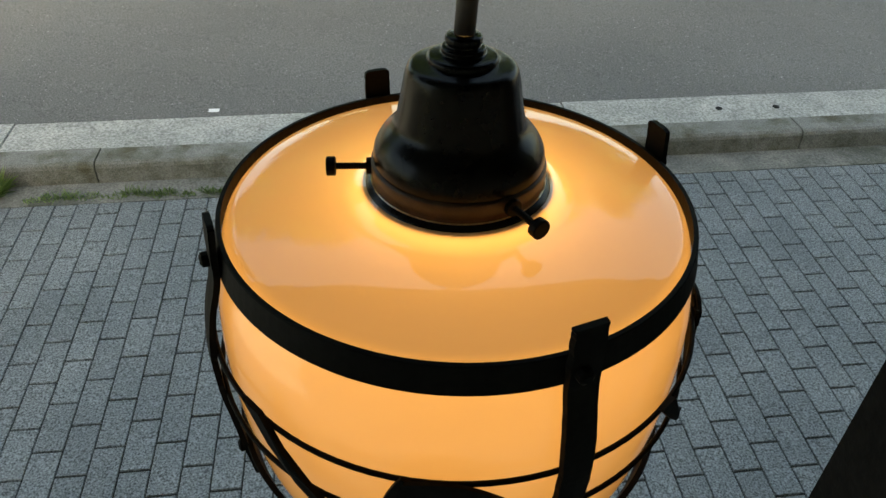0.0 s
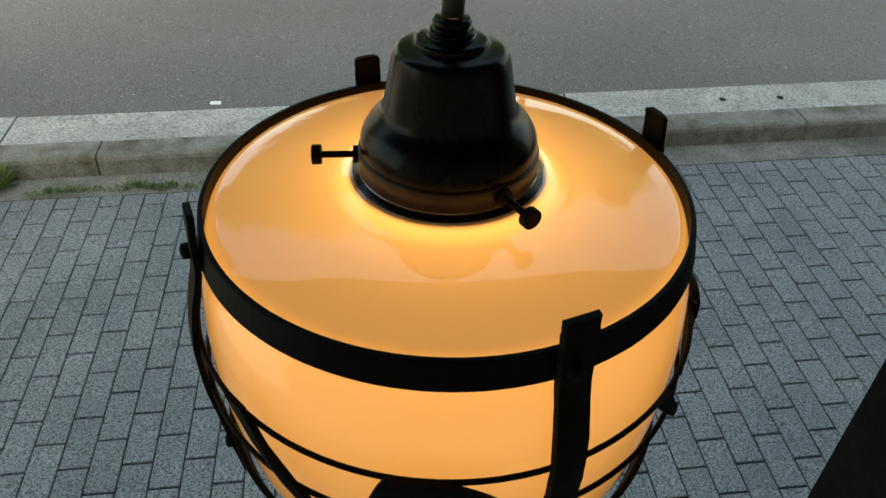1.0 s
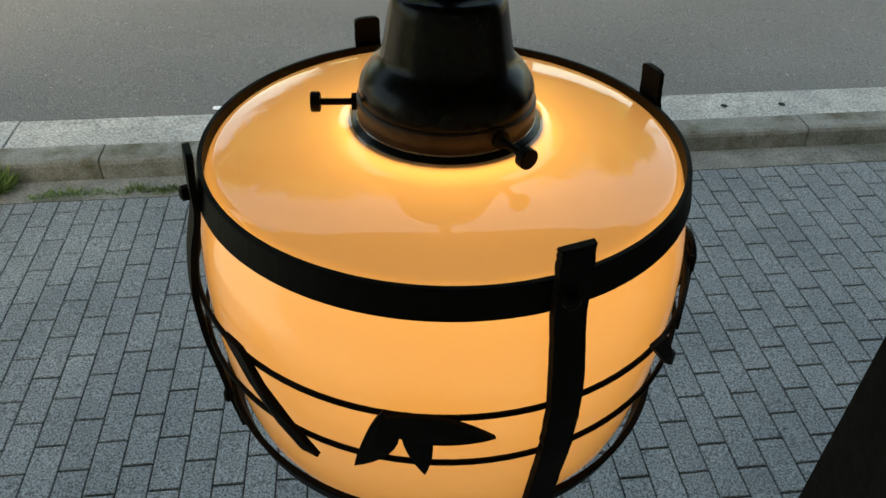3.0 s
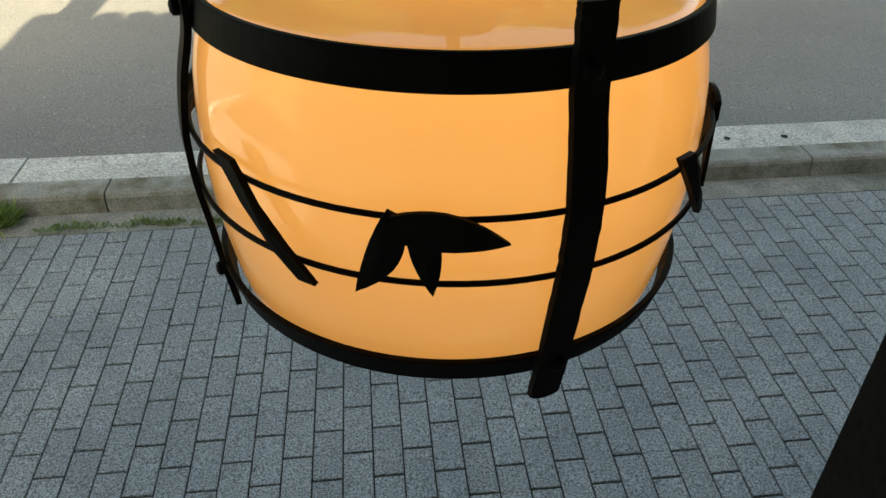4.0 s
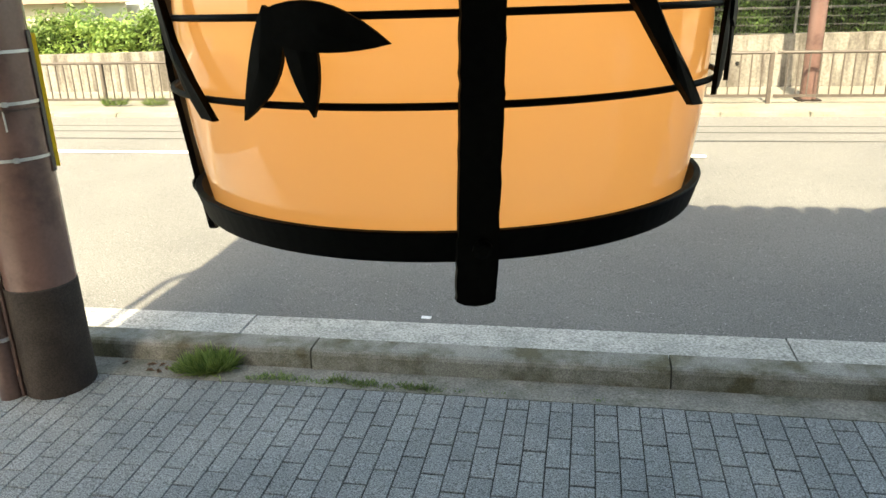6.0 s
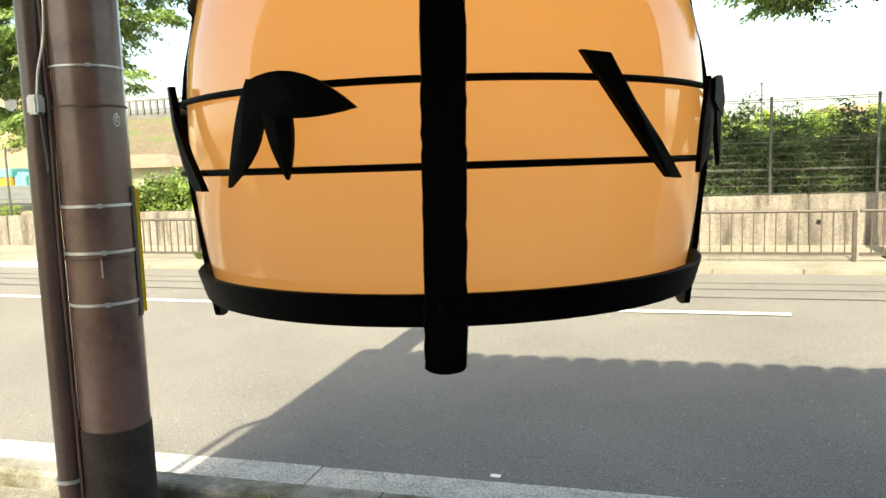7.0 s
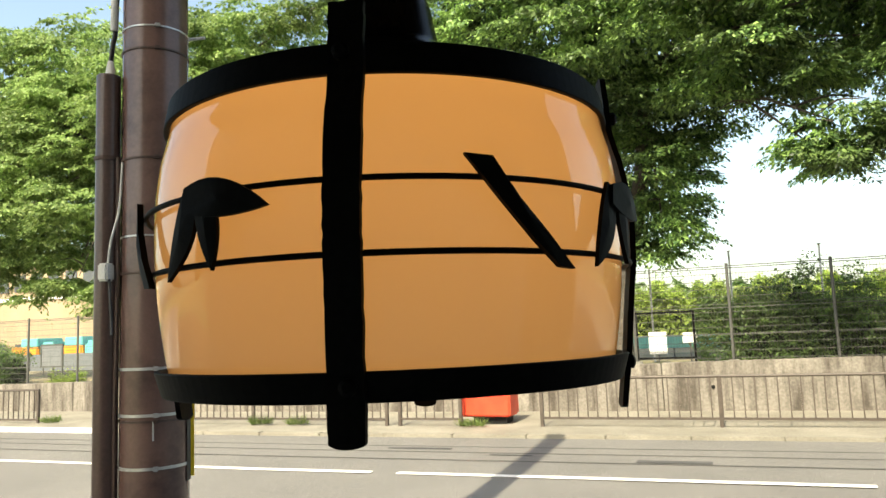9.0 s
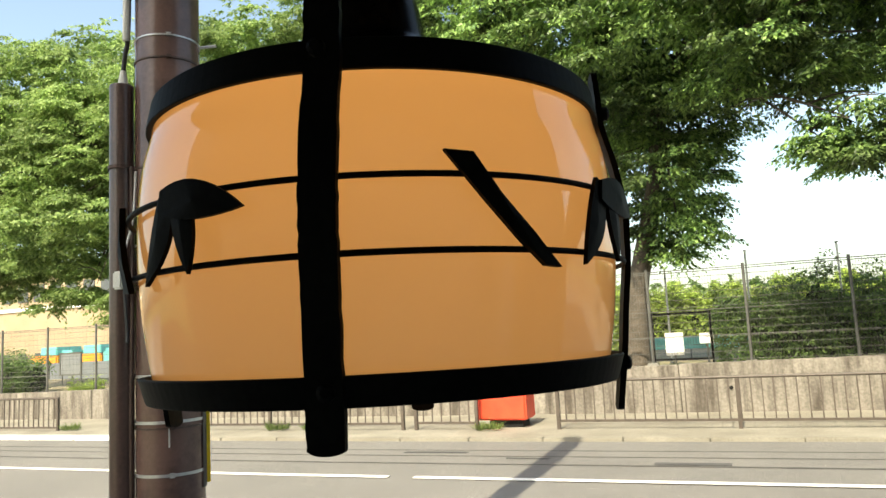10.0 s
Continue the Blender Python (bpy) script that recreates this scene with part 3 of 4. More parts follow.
for q in range(4):
    a0 = 197.0 + 90.0 * q
    sl = lpart("slat", slat(radians(a0 - 0.9), 20 + q), M_IRON)
    for z, r in ((1.8862, 0.0875), (1.7915, 0.0886)):
        bm = bmesh.new()
        d = Vector((math.cos(radians(a0 - 0.9)), math.sin(radians(a0 - 0.9)), 0))
        tube(bm, [d * r + Vector((0, 0, z)), d * (r + 0.0022) + Vector((0, 0, z)), d * (r + 0.003) + Vector((0, 0, z))], [0.0027, 0.0026, 0.0014], 10)
        lpart("bolt", bm, M_IRON)
    # slanting stick
    lpart("slanting_stick", bent_blade([(a0 + 20.4, 1.8550), (a0 + 25.6, 1.8545), (a0 + 30.7, 1.8428), (a0 + 36.8, 1.8325), (a0 + 42.6, 1.8226), (a0 + 39.0, 1.8230), (a0 + 33.6, 1.8305), (a0 + 27.0, 1.8420)], 0.0930, 0.0020), M_IRON)
    # three leaves in a cluster
    lpart("leaf", bent_blade(leaf_outline((a0 + 57.8, 1.8505), (a0 + 50.2, 1.8237), 0.0098, 0.0020), 0.0926), M_IRON)
    lpart("leaf", bent_blade(leaf_outline((a0 + 61.2, 1.8505), (a0 + 63.9, 1.8255), 0.0086, 0.0004), 0.0932), M_IRON)
    lpart("leaf", bent_blade(leaf_outline((a0 + 56.6, 1.8475), (a0 + 76.4, 1.8425), 0.0116, 0.0012), 0.0938), M_IRON)

# cap, collar, screws, cord
cap = smooth_line([(0.0292, 1.9058), (0.0294, 1.9078), (0.0287, 1.9116), (0.0262, 1.9158), (0.0222, 1.9200), (0.0208, 1.9250), (0.0195, 1.9320), (0.0184, 1.9375), (0.0168, 1.9402), (0.0125, 1.9412), (0.0110, 1.9418)], 5)
lpart("cap", lathe(bmesh.new(), cap, n=72), M_CAP, "black enamel lamp cap", True)
lpart("collar", lathe(bmesh.new(), [(0.0290, 1.9066), (0.0300, 1.9062), (0.0302, 1.9056), (0.0302, 1.8992), (0.0296, 1.8990), (0.0295, 1.9048)], n=72), M_COLLAR, "dark bronze screw collar", True)
lpart("collar_rim", lathe(bmesh.new(), smooth_line([(0.0300, 1.8994), (0.0312, 1.8986), (0.0324, 1.8974), (0.0326, 1.8960), (0.0318, 1.8949), (0.0298, 1.8950)], 3), n=72), M_CAP, "", True)
lpart("cord_gland", lathe(bmesh.new(), smooth_line([(0.0115, 1.9416), (0.0112, 1.9432), (0.0090, 1.9438), (0.0070, 1.9442), (0.0072, 1.9456), (0.0066, 1.9462), (0.0054, 1.9466), (0.0060, 1.9482), (0.0056, 1.9496), (0.0042, 1.9500), (0.0030, 1.9502)], 3), n=40), M_CAP, "", True)
bm = bmesh.new()
tube(bm, [(0, 0, 1.948), (0.0006, 0.0002, 1.96), (0.0016, 0.0004, 1.98), (0.002, 0, 2.02), (0.001, 0, 2.2), (0, 0, 2.62)], 0.0034, 12)
lpart("cord", bm, M_CORD, "", True)
for a in (177.0, 297.0, 57.0):
    d = Vector((math.cos(radians(a)), math.sin(radians(a)), 0))
    zs = Vector((0, 0, 1.9030))
    bm = bmesh.new()
    pts, rad = [d * 0.0285 + zs, d * 0.0318 + zs], [0.0030, 0.0030]
    tube(bm, pts, rad, 10)
    pts, rad = [], []
    for i in range(26):
        pts.append(d * (0.0318 + i * 0.00042) + zs); rad.append(0.0013 if i % 2 else 0.00105)
    tube(bm, pts, rad, 10)
    scr = lpart("screw", bm, M_IRON)
    bm = bmesh.new()
    tube(bm, [d * 0.0423 + zs, d * 0.0426 + zs, d * 0.0452 + zs, d * 0.0455 + zs], [0.0030, 0.0034, 0.0034, 0.0030], 14)
    lpart("screw_head", bm, M_IRON, parent=scr)

# ---------------- dark post and building at the camera's back ----------------
post = tagged(empty("timber_post", (0.53, -1.725, 0)), "black stained square timber post on the footway", "post")
part("shaft", bx((-0.075, -0.075, -0.11), (0.075, 0.075, 2.62), 0.004), M_DARKWOOD, post)
part("footing", bx((-0.09, -0.09, -0.16), (0.09, 0.09, -0.10), 0.008), M_STRIP, post)

house = tagged(empty("house", (0, -2.9, 0)), "two-storey plastered house with grey tiled eaves", "house")
part("wall", bx((-2.92, -6.0, -0.30), (3.44, 0.0, 6.35)), M_PLASTER, house)
# Unseen eave set by its glass reflection; west end cut to brighten the paving.
bm = bmesh.new()
for y, z in ((0.0, 2.86), (1.74, 2.70)):
    for x in (-1.35, 3.30):
        bm.verts.new((x, y, z)); bm.verts.new((x, y, z + 0.05))
bm.verts.ensure_lookup_table()
c8 = [bm.verts[i] for i in range(8)]
for f in ((0, 1, 3, 2), (4, 6, 7, 5), (0, 4, 5, 1), (2, 3, 7, 6), (1, 5, 7, 3), (0, 2, 6, 4)):
    bm.faces.new([c8[i] for i in f])
part("lower_eave", bm, M_DARKWOOD, house, "dark timber lower eave over the footway")
part("bracket_arm", bx((0.13, 0.0, 2.60), (0.19, 1.30, 2.68), 0.006), M_DARKWOOD, house, "dark timber bracket arm holding the lantern")
part("eave_board", bx((-2.91, 0.0, 6.22), (3.44, 1.80, 6.34)), M_DARKWOOD, house)
bm = bmesh.new()
for side, (xa, xb) in enumerate(((-2.92, 3.42),)):
    r0 = [bm.verts.new(v) for v in ((xa, 1.84, 6.37), (xb, 1.84, 6.37), (xb, -3.0, 8.6), (xa, -3.0, 8.6))]
    r1 = [bm.verts.new((v.co.x, v.co.y, v.co.z - 0.12)) for v in r0]
    bm.faces.new(r0); bm.faces.new(r1[::-1])
    for i in range(4):
        bm.faces.new((r0[i], r1[i], r1[(i + 1) % 4], r0[(i + 1) % 4]))
part("roof", bm, M_ROOFTILE, house)
bm = bmesh.new()
x = -2.92
while x < 3.4:
    pts = [(x + 0.13 + 0.125 * math.cos(a), 1.95, 6.35 + 0.12 * math.sin(a)) for a in np.linspace(0, 2 * math.pi, 17)[:-1]]
    f = [bm.verts.new(p) for p in pts]; g = [bm.verts.new((p[0], 1.45, p[2] + 0.18)) for p in pts]
    bm.faces.new(f); bm.faces.new(g[::-1])
    for i in range(16):
        bm.faces.new((f[i], g[i], g[(i + 1) % 16], f[(i + 1) % 16]))
    x += 0.27
part("eave_edging", bm, M_ROOFTILE, house)
# Unseen pipe added to cast a thin shadow line beside the house's shade.
bm = bmesh.new(); tube(bm, [(-3.02, -0.06, -0.22), (-3.02, -0.06, 6.2)], 0.032, 10); tube(bm, [(-3.02, -0.06, 6.2), (-2.88, 0.1, 6.28)], 0.032, 10)
for z in (0.6, 2.4, 4.2):
    box(bm, (-3.03, -0.075, z), (-2.91, -0.045, z + 0.03))
part("shadow_line_pipe", bm, M_POLE, house, "slim unseen brown pipe added to cast a thin shadow line")
# Unseen block placed to cast the longer shade at the road's right.
tall = tagged(empty("taller_house", (3.45, -2.6, 0)), "taller plastered neighbouring house with flat roof", "house")
part("wall", bx((0.0, -6.0, -0.30), (9.0, 0.3, 10.6)), M_PLASTER, tall)
# Unseen slab added to block a sliver of sun between the houses.
part("sun_gap_filler", bx((-0.12, -0.28, -0.30), (-0.002, 0.3, 10.59)), M_PLASTER, tall)
part("roof", bx((-0.1, -6.1, 10.6), (9.1, 0.4, 10.8), 0.02), M_ROOFTILE, tall)

# ---------------- pole with conduit ----------------
PX, PY = -2.495, 1.07
pole = tagged(empty("utility_pole", (PX, PY, -0.037)), "brown painted steel utility pole with clamped bands", "utility pole")
pole.scale = (1.02, 1.02, 1.02)


def cyl(r0, r1, z0, z1, n=40, x=0.0, y=0.0, rows=1):
    bm = bmesh.new()
    e = 0.004
    k = (r1 - r0) / (z1 - z0)
    lathe(bm, [(0.001, z0), (r0 - e, z0), (r0, z0 + e), (r0 + k * 2 * e, z0 + 3 * e), (r1 - k * 2 * e, z1 - 3 * e), (r1, z1 - e), (r1 - e, z1), (0.001, z1)], x, y, n)
    return bm


PR = 0.1665
part("shaft", cyl(PR, PR - 0.012, 0.565, 9.0, 64), M_POLE, pole, smooth=True)
# Thin shell stands in for the dark paint on the pole's lower part.
part("base_coating", cyl(PR + 0.006, PR + 0.004, -0.02, 0.575, 56), M_POLE_DARK, pole, "rough dark painted coating on the pole base", True)


def band(z, r, h, mat, name="band"):
    bm = bmesh.new()
    lathe(bm, [(r - 0.002, z), (r + 0.004, z), (r + 0.004, z + h), (r - 0.002, z + h)], 0, 0, 48)
    b = part(name, bm, mat, pole, smooth=False)
    c, s = math.cos(radians(-46)), math.sin(radians(-46))
    bm = bmesh.new()
    box(bm, (-0.012, -0.010, -0.004), (0.012, 0.012, h + 0.004), 0.002)
    bmesh.ops.transform(bm, matrix=Matrix.Translation((c * (r + 0.006), s * (r + 0.006), z)) @ Matrix.Rotation(radians(-46 - 90), 4, "Z"), verts=bm.verts)
    part("buckle", bm, mat, b)
    return b


def shaft_r(z):
    return PR - 0.012 * (z - 0.565) / 8.435


for z in (1.676, 1.452, 1.20):
    band(z, shaft_r(z) + 0.001, 0.014, M_BAND)
for z in (2.335, 3.42):
    band(z, shaft_r(z) + 0.001, 0.008, M_BAND)
for z in (1.425, 2.15, 2.73, 3.30):
    band(z, shaft_r(z) + 0.001, 0.010, M_RUSTBAND, "dark_band")
bm = bmesh.new(); tube(bm, [(0.115, 0.085, 3.42), (0.20, 0.15, 3.44)], 0.008, 8); part("step_peg", bm, M_BAND, pole)
bm = bmesh.new(); tube(bm, [(0.11, -0.132, 1.43), (0.112, -0.134, 1.34)], 0.004, 6); part("dangling_tie", bm, M_BAND, pole)
# yellow marker plate on a black backing
bm = bmesh.new(); lathe(bm, [(PR + 0.000, 1.12), (PR + 0.005, 1.12), (PR + 0.005, 1.77), (PR + 0.000, 1.77)], 0, 0, 8, radians(14), radians(40)); part("marker_backing", bm, M_BLACKRUB, pole)
bm = bmesh.new(); box(bm, (PR - 0.012, -0.006, 1.133), (PR + 0.022, 0.004, 1.755), 0.001)
bmesh.ops.transform(bm, matrix=Matrix.Rotation(radians(40), 4, "Z"), verts=bm.verts); part("marker_strip", bm, M_YELLOW, pole, "yellow reflective strip")
bm = bmesh.new(); lathe(bm, [(0.016, 0), (0.020, 0), (0.020, 0.002), (0.016, 0.002)], 0, 0, 20); lathe(bm, [(0.004, 0), (0.010, 0), (0.010, 0.002), (0.004, 0.002)], 0.002, 0.002, 12, radians(40), radians(300))
a = radians(-5)
bmesh.ops.transform(bm, matrix=Matrix.Translation((math.cos(a) * (PR - 0.004), math.sin(a) * (PR - 0.004), 2.09)) @ Matrix.Rotation(a + radians(90), 4, "Z") @ Matrix.Rotation(radians(90), 4, "X") @ Matrix.Diagonal((1.0, 1.6, 1.0, 1)), verts=bm.verts)
part("round_mark", bm, M_GREYPL, pole)

pipe = tagged(empty("conduit_pipe", (PX - 0.1785, PY - 0.148, -0.037)), "brown steel conduit pipe standing beside the pole", "pipe")
pipe.scale = (1.02, 1.02, 1.02)
bm = bmesh.new(); lathe(bm, [(0.001, -0.02), (0.056, -0.02), (0.060, -0.016), (0.060, -0.008), (0.059, 3.178), (0.059, 3.186), (0.056, 3.19), (0.052, 3.186), (0.052, 3.10), (0.001, 3.09)], 0, 0, 36); part("tube", bm, M_PIPE, pipe, smooth=True)
for z in (0.31, 2.74):
    bm = bmesh.new(); lathe(bm, [(0.058, z), (0.067, z), (0.067, z + 0.018), (0.058, z + 0.018)], 0, 0, 28); part("clamp", bm, M_BAND if z < 1 else M_RUSTBAND, pipe)
bm = bmesh.new()
tube(bm, smooth_line([(0.01, 0, 3.08), (0.01, 0, 3.24), (0.025, 0.0, 3.36), (0.035, 0.01, 3.50), (0.04, 0.02, 4.2), (0.045, 0.03, 6.5)], 6), 0.012, 8); part("cable", bm, M_CORD, pipe, smooth=True)
bm = bmesh.new(); tube(bm, [(0.01, 0, 3.16), (0.01, 0, 3.20), (0.01, 0, 3.27)], [0.030, 0.026, 0.014], 12); part("cable_seal", bm, M_GREYPL, pipe)
bm = bmesh.new(); tube(bm, [(0.035, -0.005, 3.43), (0.045, 0.005, 5.8)], 0.017, 10); part("white_conduit", bm, M_GREYPL, pipe)
bm = bmesh.new(); tube(bm, smooth_line([(0.064, 0.0, -0.01), (0.067, 0.0, 0.6), (0.062, -0.004, 1.4), (0.070, 0.0, 2.1), (0.066, 0.0, 2.75)], 5), 0.012, 8); part("side_cable", bm, M_PIPE, pipe)
sensor = tagged(empty("junction_box", (PX - 0.143, PY - 0.189, 2.125)), "small pale plastic junction box on the pipe", "junction box")
sensor.scale = (1.02, 1.02, 1.02)
part("body", bx((-0.032, -0.03, 0), (0.032, 0.03, 0.09), 0.01), M_GREYPL, sensor)
bm = bmesh.new(); tube(bm, smooth_line([(0.01, 0, 0.08), (0.03, 0, 0.2), (0.06, 0.02, 0.36), (0.07, 0.03, 0.6)], 5), 0.006, 8); part("lead", bm, M_GREYPL, sensor)
bm = bmesh.new(); tube(bm, smooth_line([(0.02, 0, 0.01), (0.05, -0.02, -0.10), (0.07, -0.03, -0.22), (0.09, -0.05, -0.27)], 5), 0.007, 8); part("tail", bm, M_CORD, sensor)

# brown pole and its shadow across the road
rp = tagged(empty("street_pole", (3.63, 10.62, 0.2)), "slim brown steel street pole across the road", "pole")
bm = bmesh.new(); lathe(bm, [(0.001, -0.05), (0.125, -0.05), (0.125, -0.04), (0.12, 2.09), (0.119, 2.1), (0.102, 2.13), (0.10, 2.14), (0.085, 6.99), (0.084, 7.0), (0.001, 7.0)], 0, 0, 28); part("shaft", bm, M_POLE, rp, smooth=True)
part("foot_plate", bx((-0.17, -0.17, -0.03), (0.17, 0.17, 0.02), 0.01), M_POLE_DARK, rp)

# red box
rb = tagged(empty("red_box", (-3.75, 10.72, 0.20)), "red painted steel box on a dark plinth behind the railing", "box")
part("body", bx((-0.45, -0.30, 0.10), (0.45, 0.30, 0.78), 0.03), M_RED, rb)
part("lid", bx((-0.46, -0.31, 0.74), (0.46, 0.31, 0.80), 0.015), M_RED, rb)
part("plinth", bx((-0.24, -0.2, -0.02), (0.36, 0.2, 0.11)), M_NEAR_BLACK, rb)

# boards and thin posts behind the fence
def signboard(x0, x1, z0, z1, y, mat, label, leg=True, frame_=False):
    s = tagged(empty("sign_board", ((x0 + x1) / 2, y, 1.05)), label, "sign board")
    w = (x1 - x0) / 2
    part("panel", bx((-w, -0.012, z0 - 1.05), (w, 0.012, z1 - 1.05), 0.006), mat, s)
    for sx in ((-w + 0.05, w - 0.05) if leg else (0,)):
        bm = bmesh.new(); tube(bm, [(sx, 0.03, -0.05), (sx, 0.03, z1 - 1.07)], 0.02, 8); part("leg", bm, M_FENCE, s)
    return s


signboard(-1.26, -0.90, 1.16, 1.62, 14.0, M_BOARD, "white blank notice board on a post behind the fence", False)
signboard(-0.58, -0.30, 1.38, 1.59, 14.0, M_BOARD, "small white notice plate on a post behind the fence", False)
gb = signboard(-18.34, -17.51, 1.26, 1.86, 14.0, M_SIGNGREY, "grey notice board in a dark frame on two legs", True)
for lo_, hi_ in (((-0.43, -0.022, 0.19), (-0.385, 0.02, 0.83)), ((0.385, -0.022, 0.19), (0.43, 0.02, 0.83)), ((-0.43, -0.025, 0.80), (0.43, 0.022, 0.84)), ((-0.43, -0.025, 0.18), (0.43, 0.022, 0.22))):
    part("frame_bar", bx(lo_, hi_), M_FENCE, gb)
for x, z in ((0.43, 3.24), (2.13, 3.26), (-1.2, 3.0), (5.2, 3.3)):
    p = tagged(empty("thin_post", (x, 14.5, 1.05)), "thin grey steel post behind the hedge", "post", group="thin posts")
    bm = bmesh.new(); tube(bm, [(0, 0, -0.1), (0, 0, z - 1.05)], 0.022, 8); part("shaft", bm, M_BAND, p)
    part("cap", bx((-0.035, -0.035, z - 1.06), (0.035, 0.035, z - 1.04)), M_BAND, p)


gate = tagged(empty("steel_gate", (-1.38, 13.0, 1.0)), "low black steel gate frame behind the fence", "gate")
for x0, x1, z0, z1 in ((-0.02, 0.02, -0.05, 1.03), (1.05, 1.09, -0.05, 1.03), (0.02, 1.05, 0.10, 0.14), (0.02, 1.05, 0.98, 1.02)):
    part("gate_bar", bx((x0, -0.02, z0), (x1, 0.02, z1)), M_IRON, gate)
net = tagged(empty("teal_netting", (-1.0, 16.0, 1.0)), "strip of teal sports netting beyond the gate", "netting")
part("net_sheet", bx((-1.4, -0.01, 0.22), (1.6, 0.01, 0.50)), M_TEAL, net)
for x in (-1.4, 0.1, 1.6):
    bm = bmesh.new(); tube(bm, [(x, 0.03, -0.05), (x, 0.03, 0.55)], 0.02, 8); part("stake", bm, M_FENCE, net)


# ---------------- plants ----------------
def sprays(rng, pos, out_dir, length, nleaf, lsize, droop):
    """Leafy twigs: leaves alternate along a drooping twig."""
    N = len(pos)
    u = np.linspace(0.05, 1, nleaf)[None, :, None]
    d = out_dir / (np.linalg.norm(out_dir, axis=1)[:, None] + 1e-9)
    L = (length * rng.uniform(0.6, 1.3, (N, 1, 1)))
    up = np.array([0, 0, 1.0])
    side = np.cross(d, up); side /= np.linalg.norm(side, axis=1)[:, None] + 1e-9
    ctr = pos[:, None, :] + d[:, None, :] * L * u + up * (-droop * L * u * u)
    sgn = np.where(np.arange(nleaf) % 2 == 0, 1.0, -1.0)[None, :, None]
    fan = sgn * side[:, None, :] * 0.7 + d[:, None, :] * 0.6 + rng.normal(0, 0.35, (N, nleaf, 3)) - up * 0.55
    fan /= np.linalg.norm(fan, axis=2)[..., None]
    sz = lsize * rng.uniform(0.65, 1.25, (N, nleaf, 1)) * (1.15 - 0.5 * u)
    spread = sgn * side[:, None, :] * (L * 0.26 * np.sin(np.pi * np.clip(u * 0.85 + 0.1, 0, 1))) * rng.uniform(0.2, 1.2, (N, nleaf, 1))
    ctr = ctr + spread + fan * sz * 0.5 + rng.normal(0, 0.02, (N, nleaf, 3))
    nrm = up * 0.8 + d[:, None, :] * 0.35 + rng.normal(0, 0.5, (N, nleaf, 3))
    v = np.cross(nrm, fan); v /= np.linalg.norm(v, axis=2)[..., None] + 1e-9
    return ctr.reshape(-1, 3), (fan * sz * 0.5).reshape(-1, 3), (v * sz * 0.28).reshape(-1, 3)


def crown_points(rng, lobes, n, fill=0.3):
    """Twig places in flat leafy pads that fill several overlapping lobes; the pads lie one above the other with gaps."""
    P, D = [], []
    per = 20
    wts = np.array([l[3] * l[4] * l[3] for l in lobes]) ** 0.85
    wts = wts / wts.sum()
    for (cx, cy, cz, rx, rz), w in zip(lobes, wts):
        k = max(3, int(n * w / per))
        d = rng.normal(0, 1, (k, 3)); d /= np.linalg.norm(d, axis=1)[:, None]
        rad = rng.uniform(fill, 1.0, (k, 1)) ** 0.55
        wob = 1 + 0.16 * np.sin(d[:, :1] * 7 + cx) * np.cos(d[:, 1:2] * 6 + cz)
        pad = np.array([cx, cy, cz]) + d * rad * wob * np.array([rx, rx, rz]) * 0.92
        a = rng.uniform(0, 2 * np.pi, (k, per)); rr = np.sqrt(rng.uniform(0, 1, (k, per))) * rng.uniform(0.35, 0.85, (k, 1)) * min(1.0, 0.4 + rx * 0.3)
        off = np.stack([np.cos(a) * rr, np.sin(a) * rr, -0.35 * rr * rr + rng.normal(0, 0.035, (k, per))], 2)
        tilt = rng.normal(0, 0.16, (k, 1, 2))
        off[..., 2] += (off[..., :2] * tilt).sum(2)
        P.append((pad[:, None, :] + off).reshape(-1, 3))
        out = np.stack([np.cos(a), np.sin(a), np.full_like(a, -0.12)], 2) + d[:, None, :] * np.array([0.8, 0.8, 0.1])
        D.append((out + rng.normal(0, 0.22, (k, per, 3)) * np.array([1, 1, 0.4])).reshape(-1, 3))
    return np.concatenate(P), np.concatenate(D)


